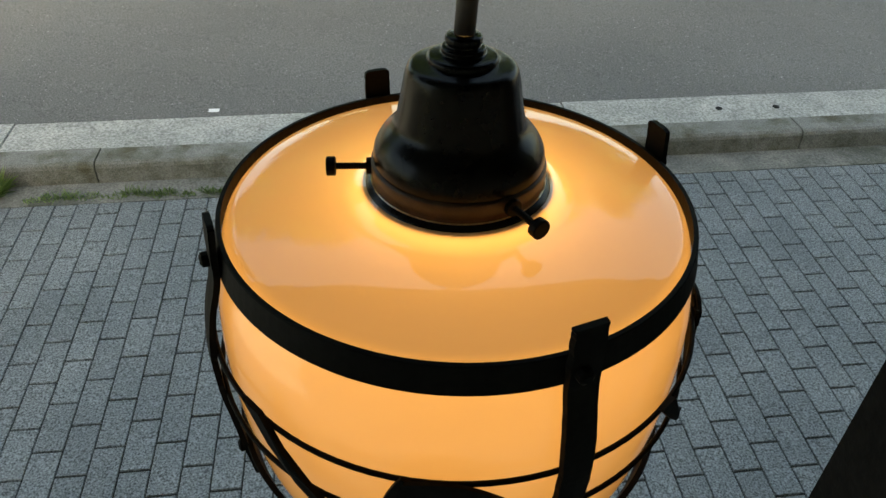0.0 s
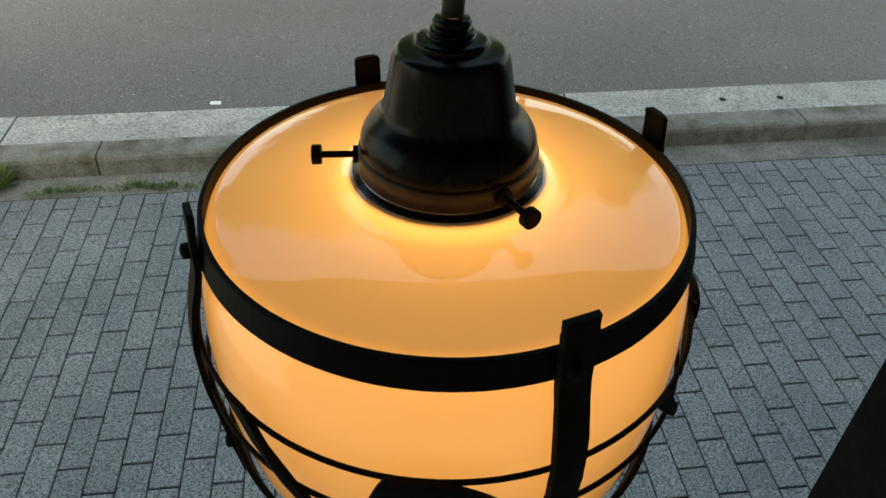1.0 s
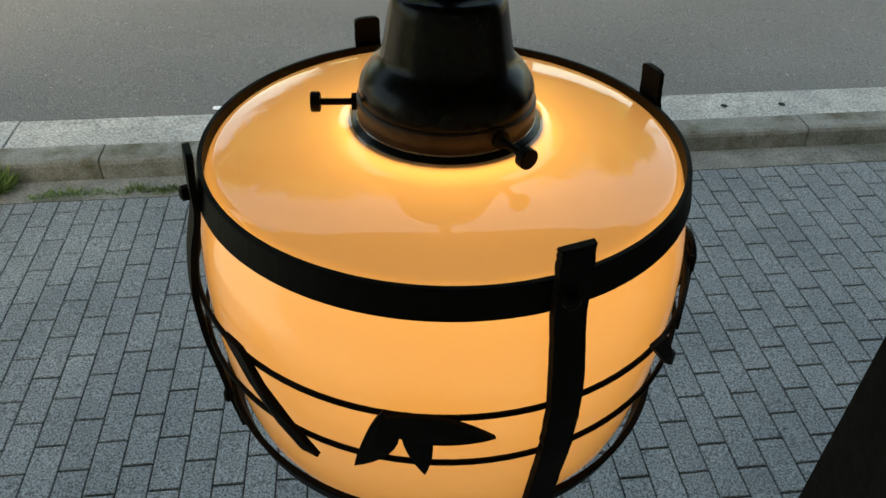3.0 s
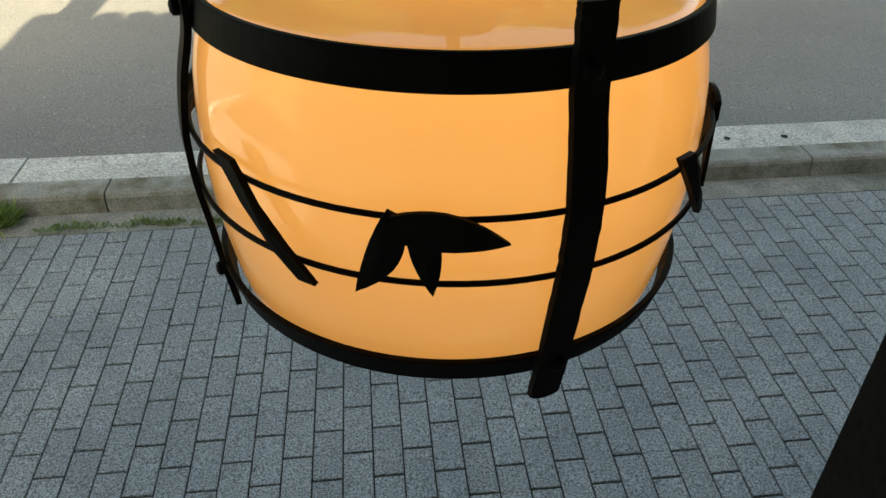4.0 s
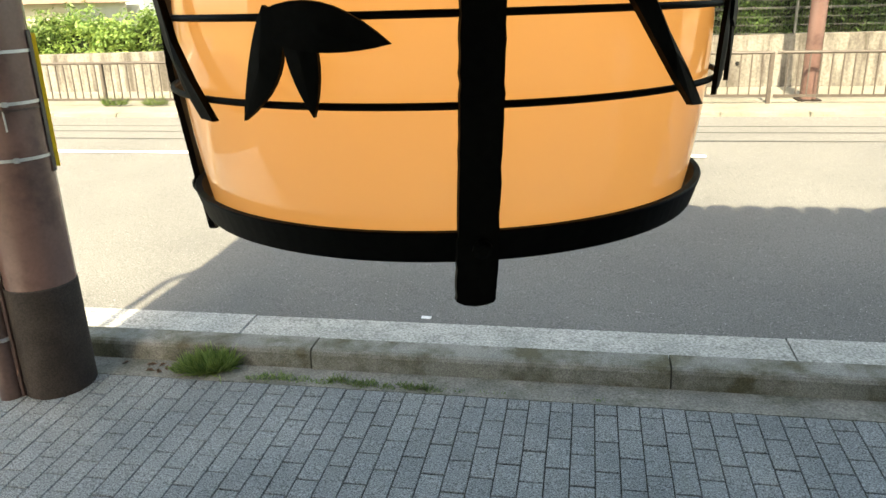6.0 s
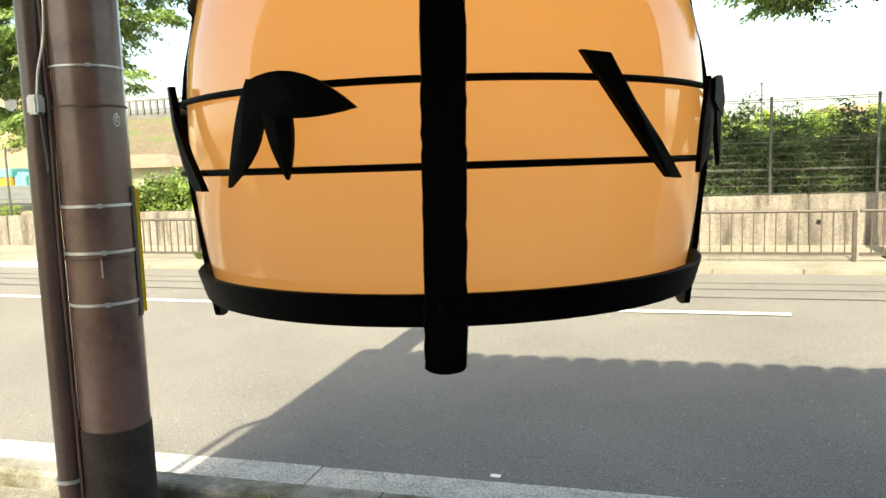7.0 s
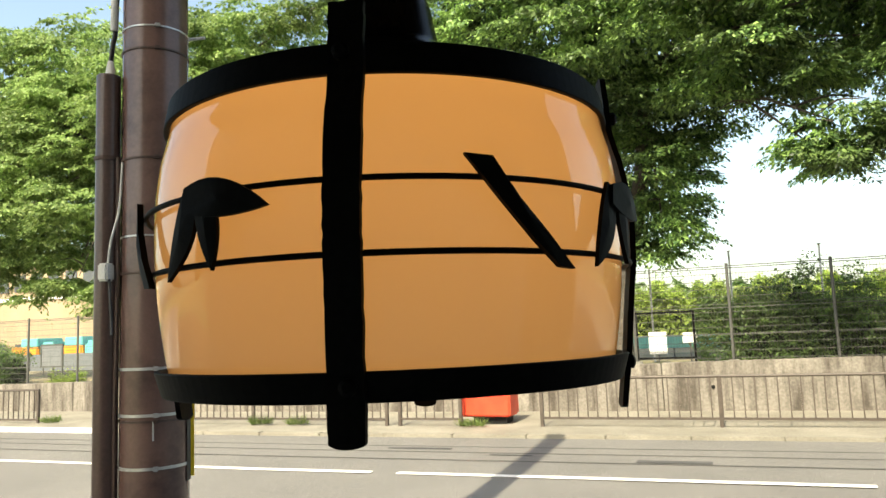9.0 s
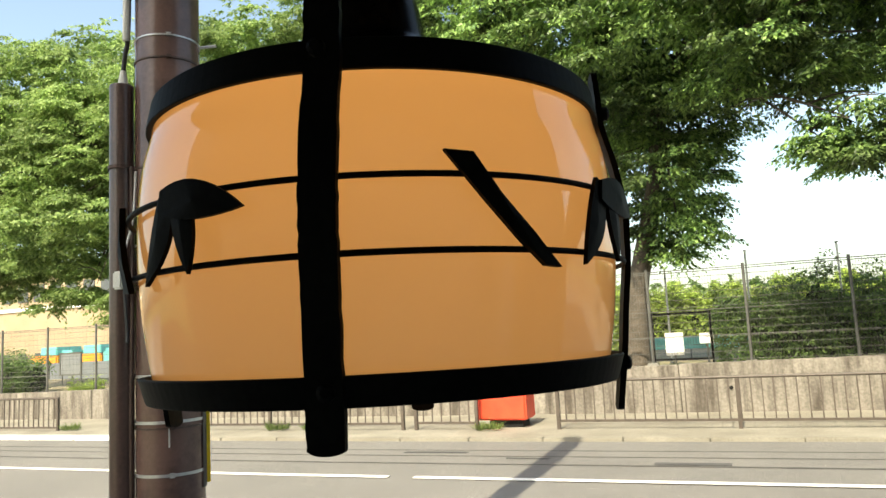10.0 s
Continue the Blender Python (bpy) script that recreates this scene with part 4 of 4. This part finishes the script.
def tree(name_label, base, trunk_pts, trunk_r, lobes, n, length, nleaf, lsize, seed, limb_n=26, leaf=M_LEAF):
    rng = np.random.default_rng(seed)
    t = tagged(empty("tree", base), name_label, "tree")
    B = np.array(base)
    bm = bmesh.new()
    tp = smooth_line(trunk_pts, 5)
    tube(bm, tp, list(np.linspace(trunk_r, trunk_r * 0.55, len(tp))), 12)
    part("trunk", bm, M_BARK, t, smooth=True)
    top = np.array(trunk_pts[-1])
    bm = bmesh.new()
    for i in range(limb_n):
        c = lobes[i % len(lobes)]
        start = np.array(tp[int(len(tp) * rng.uniform(0.84, 0.98))])
        d = rng.normal(0, 1, 3); d /= np.linalg.norm(d)
        end = np.array(c[:3]) - B + d * np.array([c[3], c[3], c[4]]) * 0.34
        mid = start * 0.5 + end * 0.5 + np.array([0, 0, 0.10 * np.linalg.norm(end - start)])
        pts = smooth_line([tuple(start), tuple(mid), tuple(end)], 5)
        tube(bm, pts, list(np.linspace(trunk_r * rng.uniform(0.16, 0.32), 0.010, len(pts))), 6)
        for _ in range(5):
            k = rng.integers(3, len(pts) - 1)
            s2 = np.array(pts[k]); e2 = s2 + rng.normal(0, 1, 3) * np.array([1.0, 1.0, 0.45]) * 0.6
            tube(bm, smooth_line([tuple(s2), tuple((s2 + e2) / 2 + np.array([0, 0, 0.12])), tuple(e2)], 3), list(np.linspace(0.026, 0.006, 7)), 5)
    part("branchwork", bm, M_BARK, t)
    P, D = crown_points(rng, lobes, n)
    c, u, v = sprays(rng, P - B, D, length, nleaf, lsize, 0.38)
    tagged(quads_object("crown", c, u, v, leaf, t, 0.18), kind="stuff")
    return t


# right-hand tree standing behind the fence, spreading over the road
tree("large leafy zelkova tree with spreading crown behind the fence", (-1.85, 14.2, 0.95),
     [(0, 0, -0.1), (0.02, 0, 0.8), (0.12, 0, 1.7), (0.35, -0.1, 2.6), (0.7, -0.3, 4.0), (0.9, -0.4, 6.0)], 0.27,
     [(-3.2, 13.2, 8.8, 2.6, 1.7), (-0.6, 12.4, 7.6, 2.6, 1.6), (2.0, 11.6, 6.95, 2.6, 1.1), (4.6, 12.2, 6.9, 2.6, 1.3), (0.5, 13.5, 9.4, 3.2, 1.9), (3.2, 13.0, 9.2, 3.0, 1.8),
      (-1.2, 13.8, 5.0, 1.35, 1.5), (-0.8, 13.9, 3.7, 0.8, 0.7), (-0.75, 13.6, 4.35, 0.85, 0.7), (-0.45, 13.60, 4.55, 0.50, 0.35), (-0.85, 13.60, 3.80, 0.50, 0.30), (-0.9, 13.6, 6.2, 1.7, 1.0), (1.2, 11.8, 6.2, 1.7, 0.55), (4.4, 11.0, 5.7, 1.8, 0.85), (2.15, 10.7, 4.75, 0.55, 0.38), (1.75, 10.8, 4.5, 0.35, 0.2), (2.25, 10.8, 4.25, 0.4, 0.2), (2.1, 10.9, 4.55, 0.4, 0.2), (3.0, 10.6, 4.75, 0.9, 0.45), (5.6, 10.8, 5.6, 2.0, 0.9), (-5.2, 14.5, 10.2, 2.6, 1.6), (6.5, 12.0, 8.0, 2.6, 1.8), (-2.2, 14.6, 7.0, 2.0, 1.6), (-3.5, 13.8, 12.6, 3.0, 2.6), (-0.5, 13.4, 11.9, 2.8, 2.2), (3.5, 13.0, 11.0, 2.8, 1.7), (7.5, 13.0, 10.0, 2.8, 2.0), (-7.2, 14.5, 12.4, 2.4, 1.6)], 30000, 0.42, 20, 0.125, 5, 16, M_LEAF_SHADED)
tree("large leafy zelkova tree behind the wall", (-17.0, 15.6, 0.9),
     [(0, 0, -0.1), (0.05, 0, 1.2), (0.2, 0, 2.6), (0.5, 0, 4.4), (0.8, 0.1, 7.0)], 0.32,
     [(-21.5, 16, 8.4, 3.4, 2.5), (-18.2, 15.5, 8.6, 3.0, 2.2), (-14.8, 15.5, 9.5, 3.0, 2.4), (-12.0, 15.8, 10.0, 2.4, 1.9), (-22.6, 15.5, 5.6, 2.4, 1.7), (-19.6, 15, 5.8, 2.2, 1.7),
      (-16.6, 15, 6.2, 2.4, 1.7), (-17.8, 15.0, 3.9, 1.3, 0.9), (-16.0, 14.9, 3.3, 1.2, 0.7), (-15.0, 14.9, 4.6, 1.5, 0.9), (-13.6, 15.4, 6.6, 1.6, 1.1), (-9.8, 16.5, 11.6, 2.0, 1.5), (-24.5, 16.5, 8.0, 2.5, 2.4),
      (-22.4, 16.0, 11.2, 2.6, 2.1), (-18.9, 15.8, 10.9, 2.3, 1.9), (-26.0, 16.6, 10.4, 1.6, 1.6), (-18.85, 15.00, 3.44, 1.20, 0.80), (-22.10, 15.50, 4.32, 1.30, 0.70)], 16500, 0.46, 20, 0.145, 9, 18)


def leafy_mass(name, label, category, lo, hi, n, lsize, mat, seed, bumps=0.25, group=""):
    """A clipped or wild row of foliage: leaves spread over the skin of an uneven block, with a near-black core that
    stands in for the shade inside.
    """
    rng = np.random.default_rng(seed)
    lo, hi = np.array(lo), np.array(hi)
    ob = tagged(empty(name, ((lo[0] + hi[0]) / 2, (lo[1] + hi[1]) / 2, lo[2])), label, category, group)
    org = np.array(ob.location)
    p = rng.uniform(lo, hi, (n, 3))
    side = rng.integers(0, 3, n)
    p[side == 0, 1] = lo[1] + rng.uniform(0, 0.3, (side == 0).sum())
    p[side == 1, 2] = hi[2] - rng.uniform(0, 0.3, (side == 1).sum())
    wob = np.sin(p[:, 0] * 2.3 + 1) * np.cos(p[:, 0] * 5.1) * bumps
    frac = (p[:, 2] - lo[2]) / (hi[2] - lo[2])
    p[:, 2] += wob * frac + rng.exponential(0.10, n) * (side == 1)
    p[:, 1] += rng.normal(0, 0.06, n) + np.sin(p[:, 0] * 3.7 + p[:, 2] * 4) * 0.12
    d = np.stack([rng.normal(0, 1, n), -np.abs(rng.normal(0.4, 0.6, n)), rng.normal(0.5, 0.7, n)], 1)
    c, u, v = sprays(rng, p - org, d, 0.20, 9, lsize, 0.2)
    tagged(quads_object("foliage", c, u, v, mat, ob, 0.15), kind="stuff")
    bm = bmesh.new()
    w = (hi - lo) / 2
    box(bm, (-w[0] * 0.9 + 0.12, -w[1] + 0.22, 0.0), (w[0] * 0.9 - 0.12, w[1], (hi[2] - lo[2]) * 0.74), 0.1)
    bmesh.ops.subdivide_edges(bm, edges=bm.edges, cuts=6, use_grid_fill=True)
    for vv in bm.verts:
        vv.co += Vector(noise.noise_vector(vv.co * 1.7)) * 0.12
    part("shade_core", bm, M_CORE_SHADE, ob)
    return ob


# Near-black green paints the shade between the leaves.
M_CORE_SHADE = surface("foliage_core_shade", (0.012, 0.02, 0.008), (0.03, 0.045, 0.015), 8, 0.9, 40, 0.4, 0.4)
leafy_mass("hedge", "dark green leafy hedge behind the mesh fence", "hedge", (-0.28, 13.2, 1.0), (9.0, 14.1, 2.05), 7500, 0.085, M_HEDGE, 11, 0.10)
for cx, h in ((0.95, 2.4), (1.62, 2.62), (2.5, 2.45), (3.6, 2.6), (5.0, 2.5)):
    leafy_mass("shrub", "tall leafy shrub growing out of the hedge", "shrub", (cx - 0.35, 13.5, 1.6), (cx + 0.35, 14.0, h), 170, 0.085, M_HEDGE, int(cx * 10), 0.2, "shrubs in the hedge")
leafy_mass("bright_shrubs", "sunlit yellow-green shrubs beyond the fence", "shrub", (-5.6, 31.0, -0.35), (9.5, 34.0, 3.0), 9000, 0.20, M_LIGHTLEAF, 14, 0.5)
leafy_mass("bank_shrubs", "sunlit green shrubs on the bank behind the wall", "shrub", (-13.8, 13.3, 0.85), (-6.8, 14.4, 1.52), 2600, 0.11, M_BANKLEAF, 15, 0.3)
leafy_mass("round_shrub", "round clipped dark shrub on the wall top", "shrub", (-21.6, 13.2, 0.8), (-18.75, 14.2, 1.72), 1300, 0.09, M_HEDGE, 16, 0.2)
leafy_mass("low_shrub", "low pale shrub on the wall top", "shrub", (-16.75, 13.0, 0.8), (-15.95, 13.4, 1.02), 160, 0.09, M_LIGHTLEAF, 17, 0.1)


def weeds(name, label, spots, seed, h):
    rng = np.random.default_rng(seed)
    x0 = sum(s[0] for s in spots) / len(spots); y0 = sum(s[1] for s in spots) / len(spots)
    ob = tagged(empty(name, (x0, y0, pave_z(x0, min(y0, 1.2)))), label, "weeds", "weeds in the pavement joint")
    C, U, Vv = [], [], []
    for x, y, r, k, hh in spots:
        k = int(k * 2.4)
        a = rng.uniform(0, 2 * np.pi, k); rr = r * np.sqrt(rng.uniform(0, 1, k))
        base = np.stack([x - x0 + rr * np.cos(a), y - y0 + rr * np.sin(a) * 0.5, np.zeros(k)], 1)
        L = hh * rng.uniform(0.4, 1.2, k)
        d = np.stack([np.cos(a) * 0.5, np.sin(a) * 0.5, np.ones(k)], 1) + rng.normal(0, 0.45, (k, 3))
        d[:, 2] = np.abs(d[:, 2])
        d /= np.linalg.norm(d, axis=1)[:, None]
        u = d * L[:, None] * 0.5
        sd = np.cross(d, rng.normal(0, 1, (k, 3))); sd /= np.linalg.norm(sd, axis=1)[:, None]
        C.append(base + u); U.append(u); Vv.append(sd * (0.0016 + 0.020 * hh * rng.uniform(0.4, 1.4, (k, 1))))
    tagged(quads_object("tuft", np.concatenate(C), np.concatenate(U), np.concatenate(Vv), M_GRASS, ob, 0.1), kind="stuff")
    return ob


weeds("weed_tuft", "bushy green weed tuft growing at the kerb", [(-1.79, 1.25, 0.075, 260, 0.11), (-1.71, 1.28, 0.07, 220, 0.14), (-1.90, 1.24, 0.05, 60, 0.06)], 3, 0.14)
weeds("weed_tuft", "green weed tuft beside the pole foot", [(-2.85, 1.15, 0.12, 260, 0.12), (-3.05, 1.1, 0.08, 120, 0.09)], 4, 0.1)
weeds("weed_row", "low patchy grass along the pavement joint",
      [(-1.45 + 0.045 * i + random.uniform(-0.02, 0.02), 1.215 + random.uniform(-0.02, 0.03), 0.04, random.randint(6, 34), random.uniform(0.018, 0.05)) for i in range(22)], 5, 0.03)
weeds("weed_row", "sparse low grass along the pavement joint",
      [(-0.45 + 0.11 * i + random.uniform(-0.04, 0.04), 1.205, 0.03, random.randint(0, 7), 0.02) for i in range(8)], 6, 0.02)
for x, y in ((-13.6, 10.2), (-8.2, 10.2), (-3.9, 10.15), (-7.4, 10.2)):
    weeds("weed_tuft", "dry grass tuft at the railing foot", [(x, y, 0.22, 90, 0.18)], int(100 - x * 7), 0.15).location.z = 0.18

# near-black discs that paint the shade of small holes in the gutter, dry leaves by the pole
for x, y in ((2.38, 2.04), (2.754, 2.03)):
    bm = bmesh.new(); tube(bm, [(x, y, along(x) - 0.10), (x, y, along(x) - 0.0905)], 0.022, 12); part("weep_hole_disc", bm, M_NEAR_BLACK, gutter)
for k in range(9):
    lf = tagged(empty("dry_leaf", (-2.12 + random.uniform(-0.14, 0.16), 1.245 + random.uniform(-0.03, 0.05), along(-2.1) + 0.004)), "curled brown dry leaf by the pole foot", "leaf litter", "dry leaves")
    bm = bmesh.new()
    c0 = [bm.verts.new(v) for v in ((-0.026, 0, 0.002), (0, 0.011, 0.011), (0.026, 0, 0.004), (0, -0.011, 0.010))]
    c1 = bm.verts.new((0, 0, 0.001))
    for i in range(4):
        bm.faces.new((c1, c0[i], c0[(i + 1) % 4]))
    part("blade", bm, M_DRYLEAF, lf)
    lf.rotation_euler = (random.uniform(-0.3, 0.3), random.uniform(-0.3, 0.3), random.uniform(0, 6.2))

# litter scrap on the road
lit = tagged(empty("paper_scrap", (-0.757, 2.27, road_z(2.27, -0.757) + 0.001)), "small white paper scrap on the asphalt", "litter")
bm = bmesh.new(); box(bm, (-0.032, -0.02, 0), (0.032, 0.02, 0.004)); bm.verts.ensure_lookup_table(); bm.verts[0].co.x += 0.02
part("sheet", bm, M_BOARD, lit)

# ---------------- far distance ----------------
fb = tagged(empty("cream_building", (-52, 42, -0.35)), "long cream rendered building with two rows of windows", "building")
part("wall", bx((-18, -3, 0), (11.5, 5, 8.4)), M_CREAM, fb)
part("roof", bx((-18.4, -3.4, 8.4), (11.9, 5.4, 8.8)), M_VIADUCT, fb)
part("cornice", bx((-18.1, -3.12, 5.7), (11.6, -3.002, 5.95)), M_BOARD, fb)
pane = mesh_of("window", bx((-0.36, -0.06, 0), (0.36, 0.06, 1.0)), M_GLASS_D)
upper = mesh_of("upper_window", bx((-0.55, -0.06, 0), (0.55, 0.06, 1.3)), M_GLASS_D)
for i in range(14):
    o = new("window", pane); o.parent = fb; o.location = (-11.5 + i * 1.72, -3.0, 1.45)
    o = new("upper_window", upper); o.parent = fb; o.location = (-11.5 + i * 1.72, -3.0, 6.4)
hd = tagged(empty("grey_hoarding", (-40, 33, -0.35)), "long plain grey site hoarding", "hoarding")
part("sheet", bx((-22, 0, 0), (13, 0.1, 1.72)), M_GREYBOARD, hd)
for i in range(18):
    part("upright", bx((-21.9 + i * 2.04, -0.05, 0), (-21.8 + i * 2.04, -0.002, 1.76)), M_FENCE, hd)
for x, lab in ((-42.4, "teal and orange truck beyond the hoarding"), (-38.6, "orange truck with a teal canopy beyond the hoarding")):
    tk = tagged(empty("truck", (x, 34.6, -0.35)), lab, "truck", "parked trucks")
    part("bed", bx((-1.5, -1, 1.3), (0.9, 1, 2.2), 0.08), M_ORANGE, tk)
    part("cab", bx((0.95, -1, 0.6), (2.2, 1, 2.5), 0.2), M_TEAL, tk)
    part("canopy", bx((-0.6, -1, 2.2), (0.9, 1, 2.75), 0.05), M_TEAL, tk)
    part("chassis", bx((-1.5, -0.8, 0.4), (2.1, 0.8, 1.3), 0.1), M_NEAR_BLACK, tk)
    for wx in (-0.9, 1.5):
        bm = bmesh.new(); tube(bm, [(wx, -0.95, 0.42), (wx, 0.95, 0.42)], 0.42, 14); part("axle_wheels", bm, M_BLACKRUB, tk)
vd = tagged(empty("viaduct", (-60, 75, -0.35)), "grey concrete railway viaduct with railings", "viaduct")
part("deck", bx((-50, 0, 8.8), (22, 6, 9.5)), M_VIADUCT, vd)
part("parapet", bx((-50, -0.2, 10.9), (22, 0.0, 11.15)), M_VIADUCT, vd)
pp = mesh_of("upright", bx((-0.16, -0.2, 9.5), (0.16, 0.0, 10.9)), M_VIADUCT)
for i in range(72):
    o = new("upright", pp); o.parent = vd; o.location = (-49.5 + i, 0, 0)
part("back_screen", bx((-50, 5.6, 9.5), (22, 5.8, 10.6)), M_GREYBOARD, vd)
em = tagged(empty("embankment", (-60, 70, -0.35)), "grassy brown embankment below the viaduct", "embankment", kind="structure")
bm = bmesh.new()
e4 = [bm.verts.new(v) for v in ((-50, -22, 0), (24, -22, 0), (22, 5, 8.82), (-50, 5, 8.82))]
bm.faces.new(e4)
part("slope", bm, M_BANK, em)
sh = tagged(empty("low_house", (-28, 34, -0.35)), "low white house with a pinkish brown tiled roof", "house")
part("wall", bx((-3.4, -2, 0), (3.0, 3, 2.5)), M_PLASTER, sh)
bm = bmesh.new()
rv = [bm.verts.new(v) for v in ((-4.0, -2.6, 2.5), (3.4, -2.6, 2.5), (3.4, 3.6, 2.5), (-4.0, 3.6, 2.5), (-2.6, 0.5, 3.3), (0.6, 0.5, 3.3))]
for f in ((0, 1, 5, 4), (1, 2, 5), (2, 3, 4, 5), (3, 0, 4), (0, 3, 2, 1)):
    bm.faces.new([rv[i] for i in f])
part("roof", bm, M_BROWNROOF, sh)
part("annex", bx((1.9, 3.7, 0), (3.6, 5.6, 3.75), 0.04), M_BOARD, sh, "white flat-roofed annex")
ob_ = tagged(empty("office_block", (15.5, 60, -0.3)), "distant pale orange office block", "building")
part("wall", bx((-4, -3, 0), (5, 3, 5.4)), M_CREAM, ob_)
for i in range(4):
    o = new("window", pane); o.parent = ob_; o.location = (-2.8 + i * 2, -3.0, 3.5)
leafy_mass("far_trees", "distant line of green trees", "trees", (-40, 90, 0), (70, 96, 5.5), 3200, 0.9, M_HEDGE, 31, 1.2)

# ---------------- pavers ----------------
PW, PL = 0.103, 0.2055        # pitch of the pavers
PU, PV = -1.5547, 1.0857       # a joint corner
bm = bmesh.new()
h = 0.0046
lo, hi = (h / 2, 0.0035), (PW - h / 2, PL - 0.0035)
c = 0.0022
tv = [bm.verts.new(v) for v in ((lo[0] + c, lo[1] + c, 0.0), (hi[0] - c, lo[1] + c, 0.0), (hi[0] - c, hi[1] - c, 0.0), (lo[0] + c, hi[1] - c, 0.0))]
mv = [bm.verts.new(v) for v in ((lo[0], lo[1], -0.003), (hi[0], lo[1], -0.003), (hi[0], hi[1], -0.003), (lo[0], hi[1], -0.003))]
bv = [bm.verts.new(v) for v in ((lo[0], lo[1], -0.012), (hi[0], lo[1], -0.012), (hi[0], hi[1], -0.012), (lo[0], hi[1], -0.012))]
bm.faces.new(tv)
for A, B in ((tv, mv), (mv, bv)):
    for i in range(4):
        bm.faces.new((A[i], B[i], B[(i + 1) % 4], A[(i + 1) % 4]))
src = [(v.co.copy()) for v in bm.verts]
bm.verts.index_update()
sf = [[v.index for v in f.verts] for f in bm.faces]
paver_mesh = mesh_of("paver", bm, M_PAVER)
V, FF = [], []
near = 0
TX, TY = math.atan(0.049), -math.atan(0.0112)
for i in range(-45, 76):
    for j in range(-22, 2):
        x = PU + i * PW
        y = PV + j * PL + (PL / 2 if i % 2 else 0)
        if y > 1.15 or y < -3.2:
            continue
        cut = max(0.0, y + PL - 1.174)
        dz = random.uniform(-0.0012, 0.0012)
        if -0.9 <= x < 1.1 and -0.85 <= y and not cut and near < 300:
            o = new("paver", paver_mesh); o.parent = pavement; o.location = (x, y, pave_z(x, y) + dz)
            o.rotation_euler = (TX + random.uniform(-0.004, 0.004), TY + random.uniform(-0.006, 0.006), 0)
            near += 1
        else:
            b = len(V)
            for p in src:
                yy = p.y if not cut or p.y < PL / 2 else max(p.y - cut, 0.01)
                V.append((x + p.x, y + yy, pave_z(x + p.x, y + yy) + p.z + dz))
            FF += [[b + k for k in f] for f in sf]
me = bpy.data.meshes.new("paver_field")
me.from_pydata(V, [], FF); me.update(); me.materials.append(M_PAVER_J)
pf = new("paver_field", me); pf.parent = pavement
tagged(pf, kind="stuff")
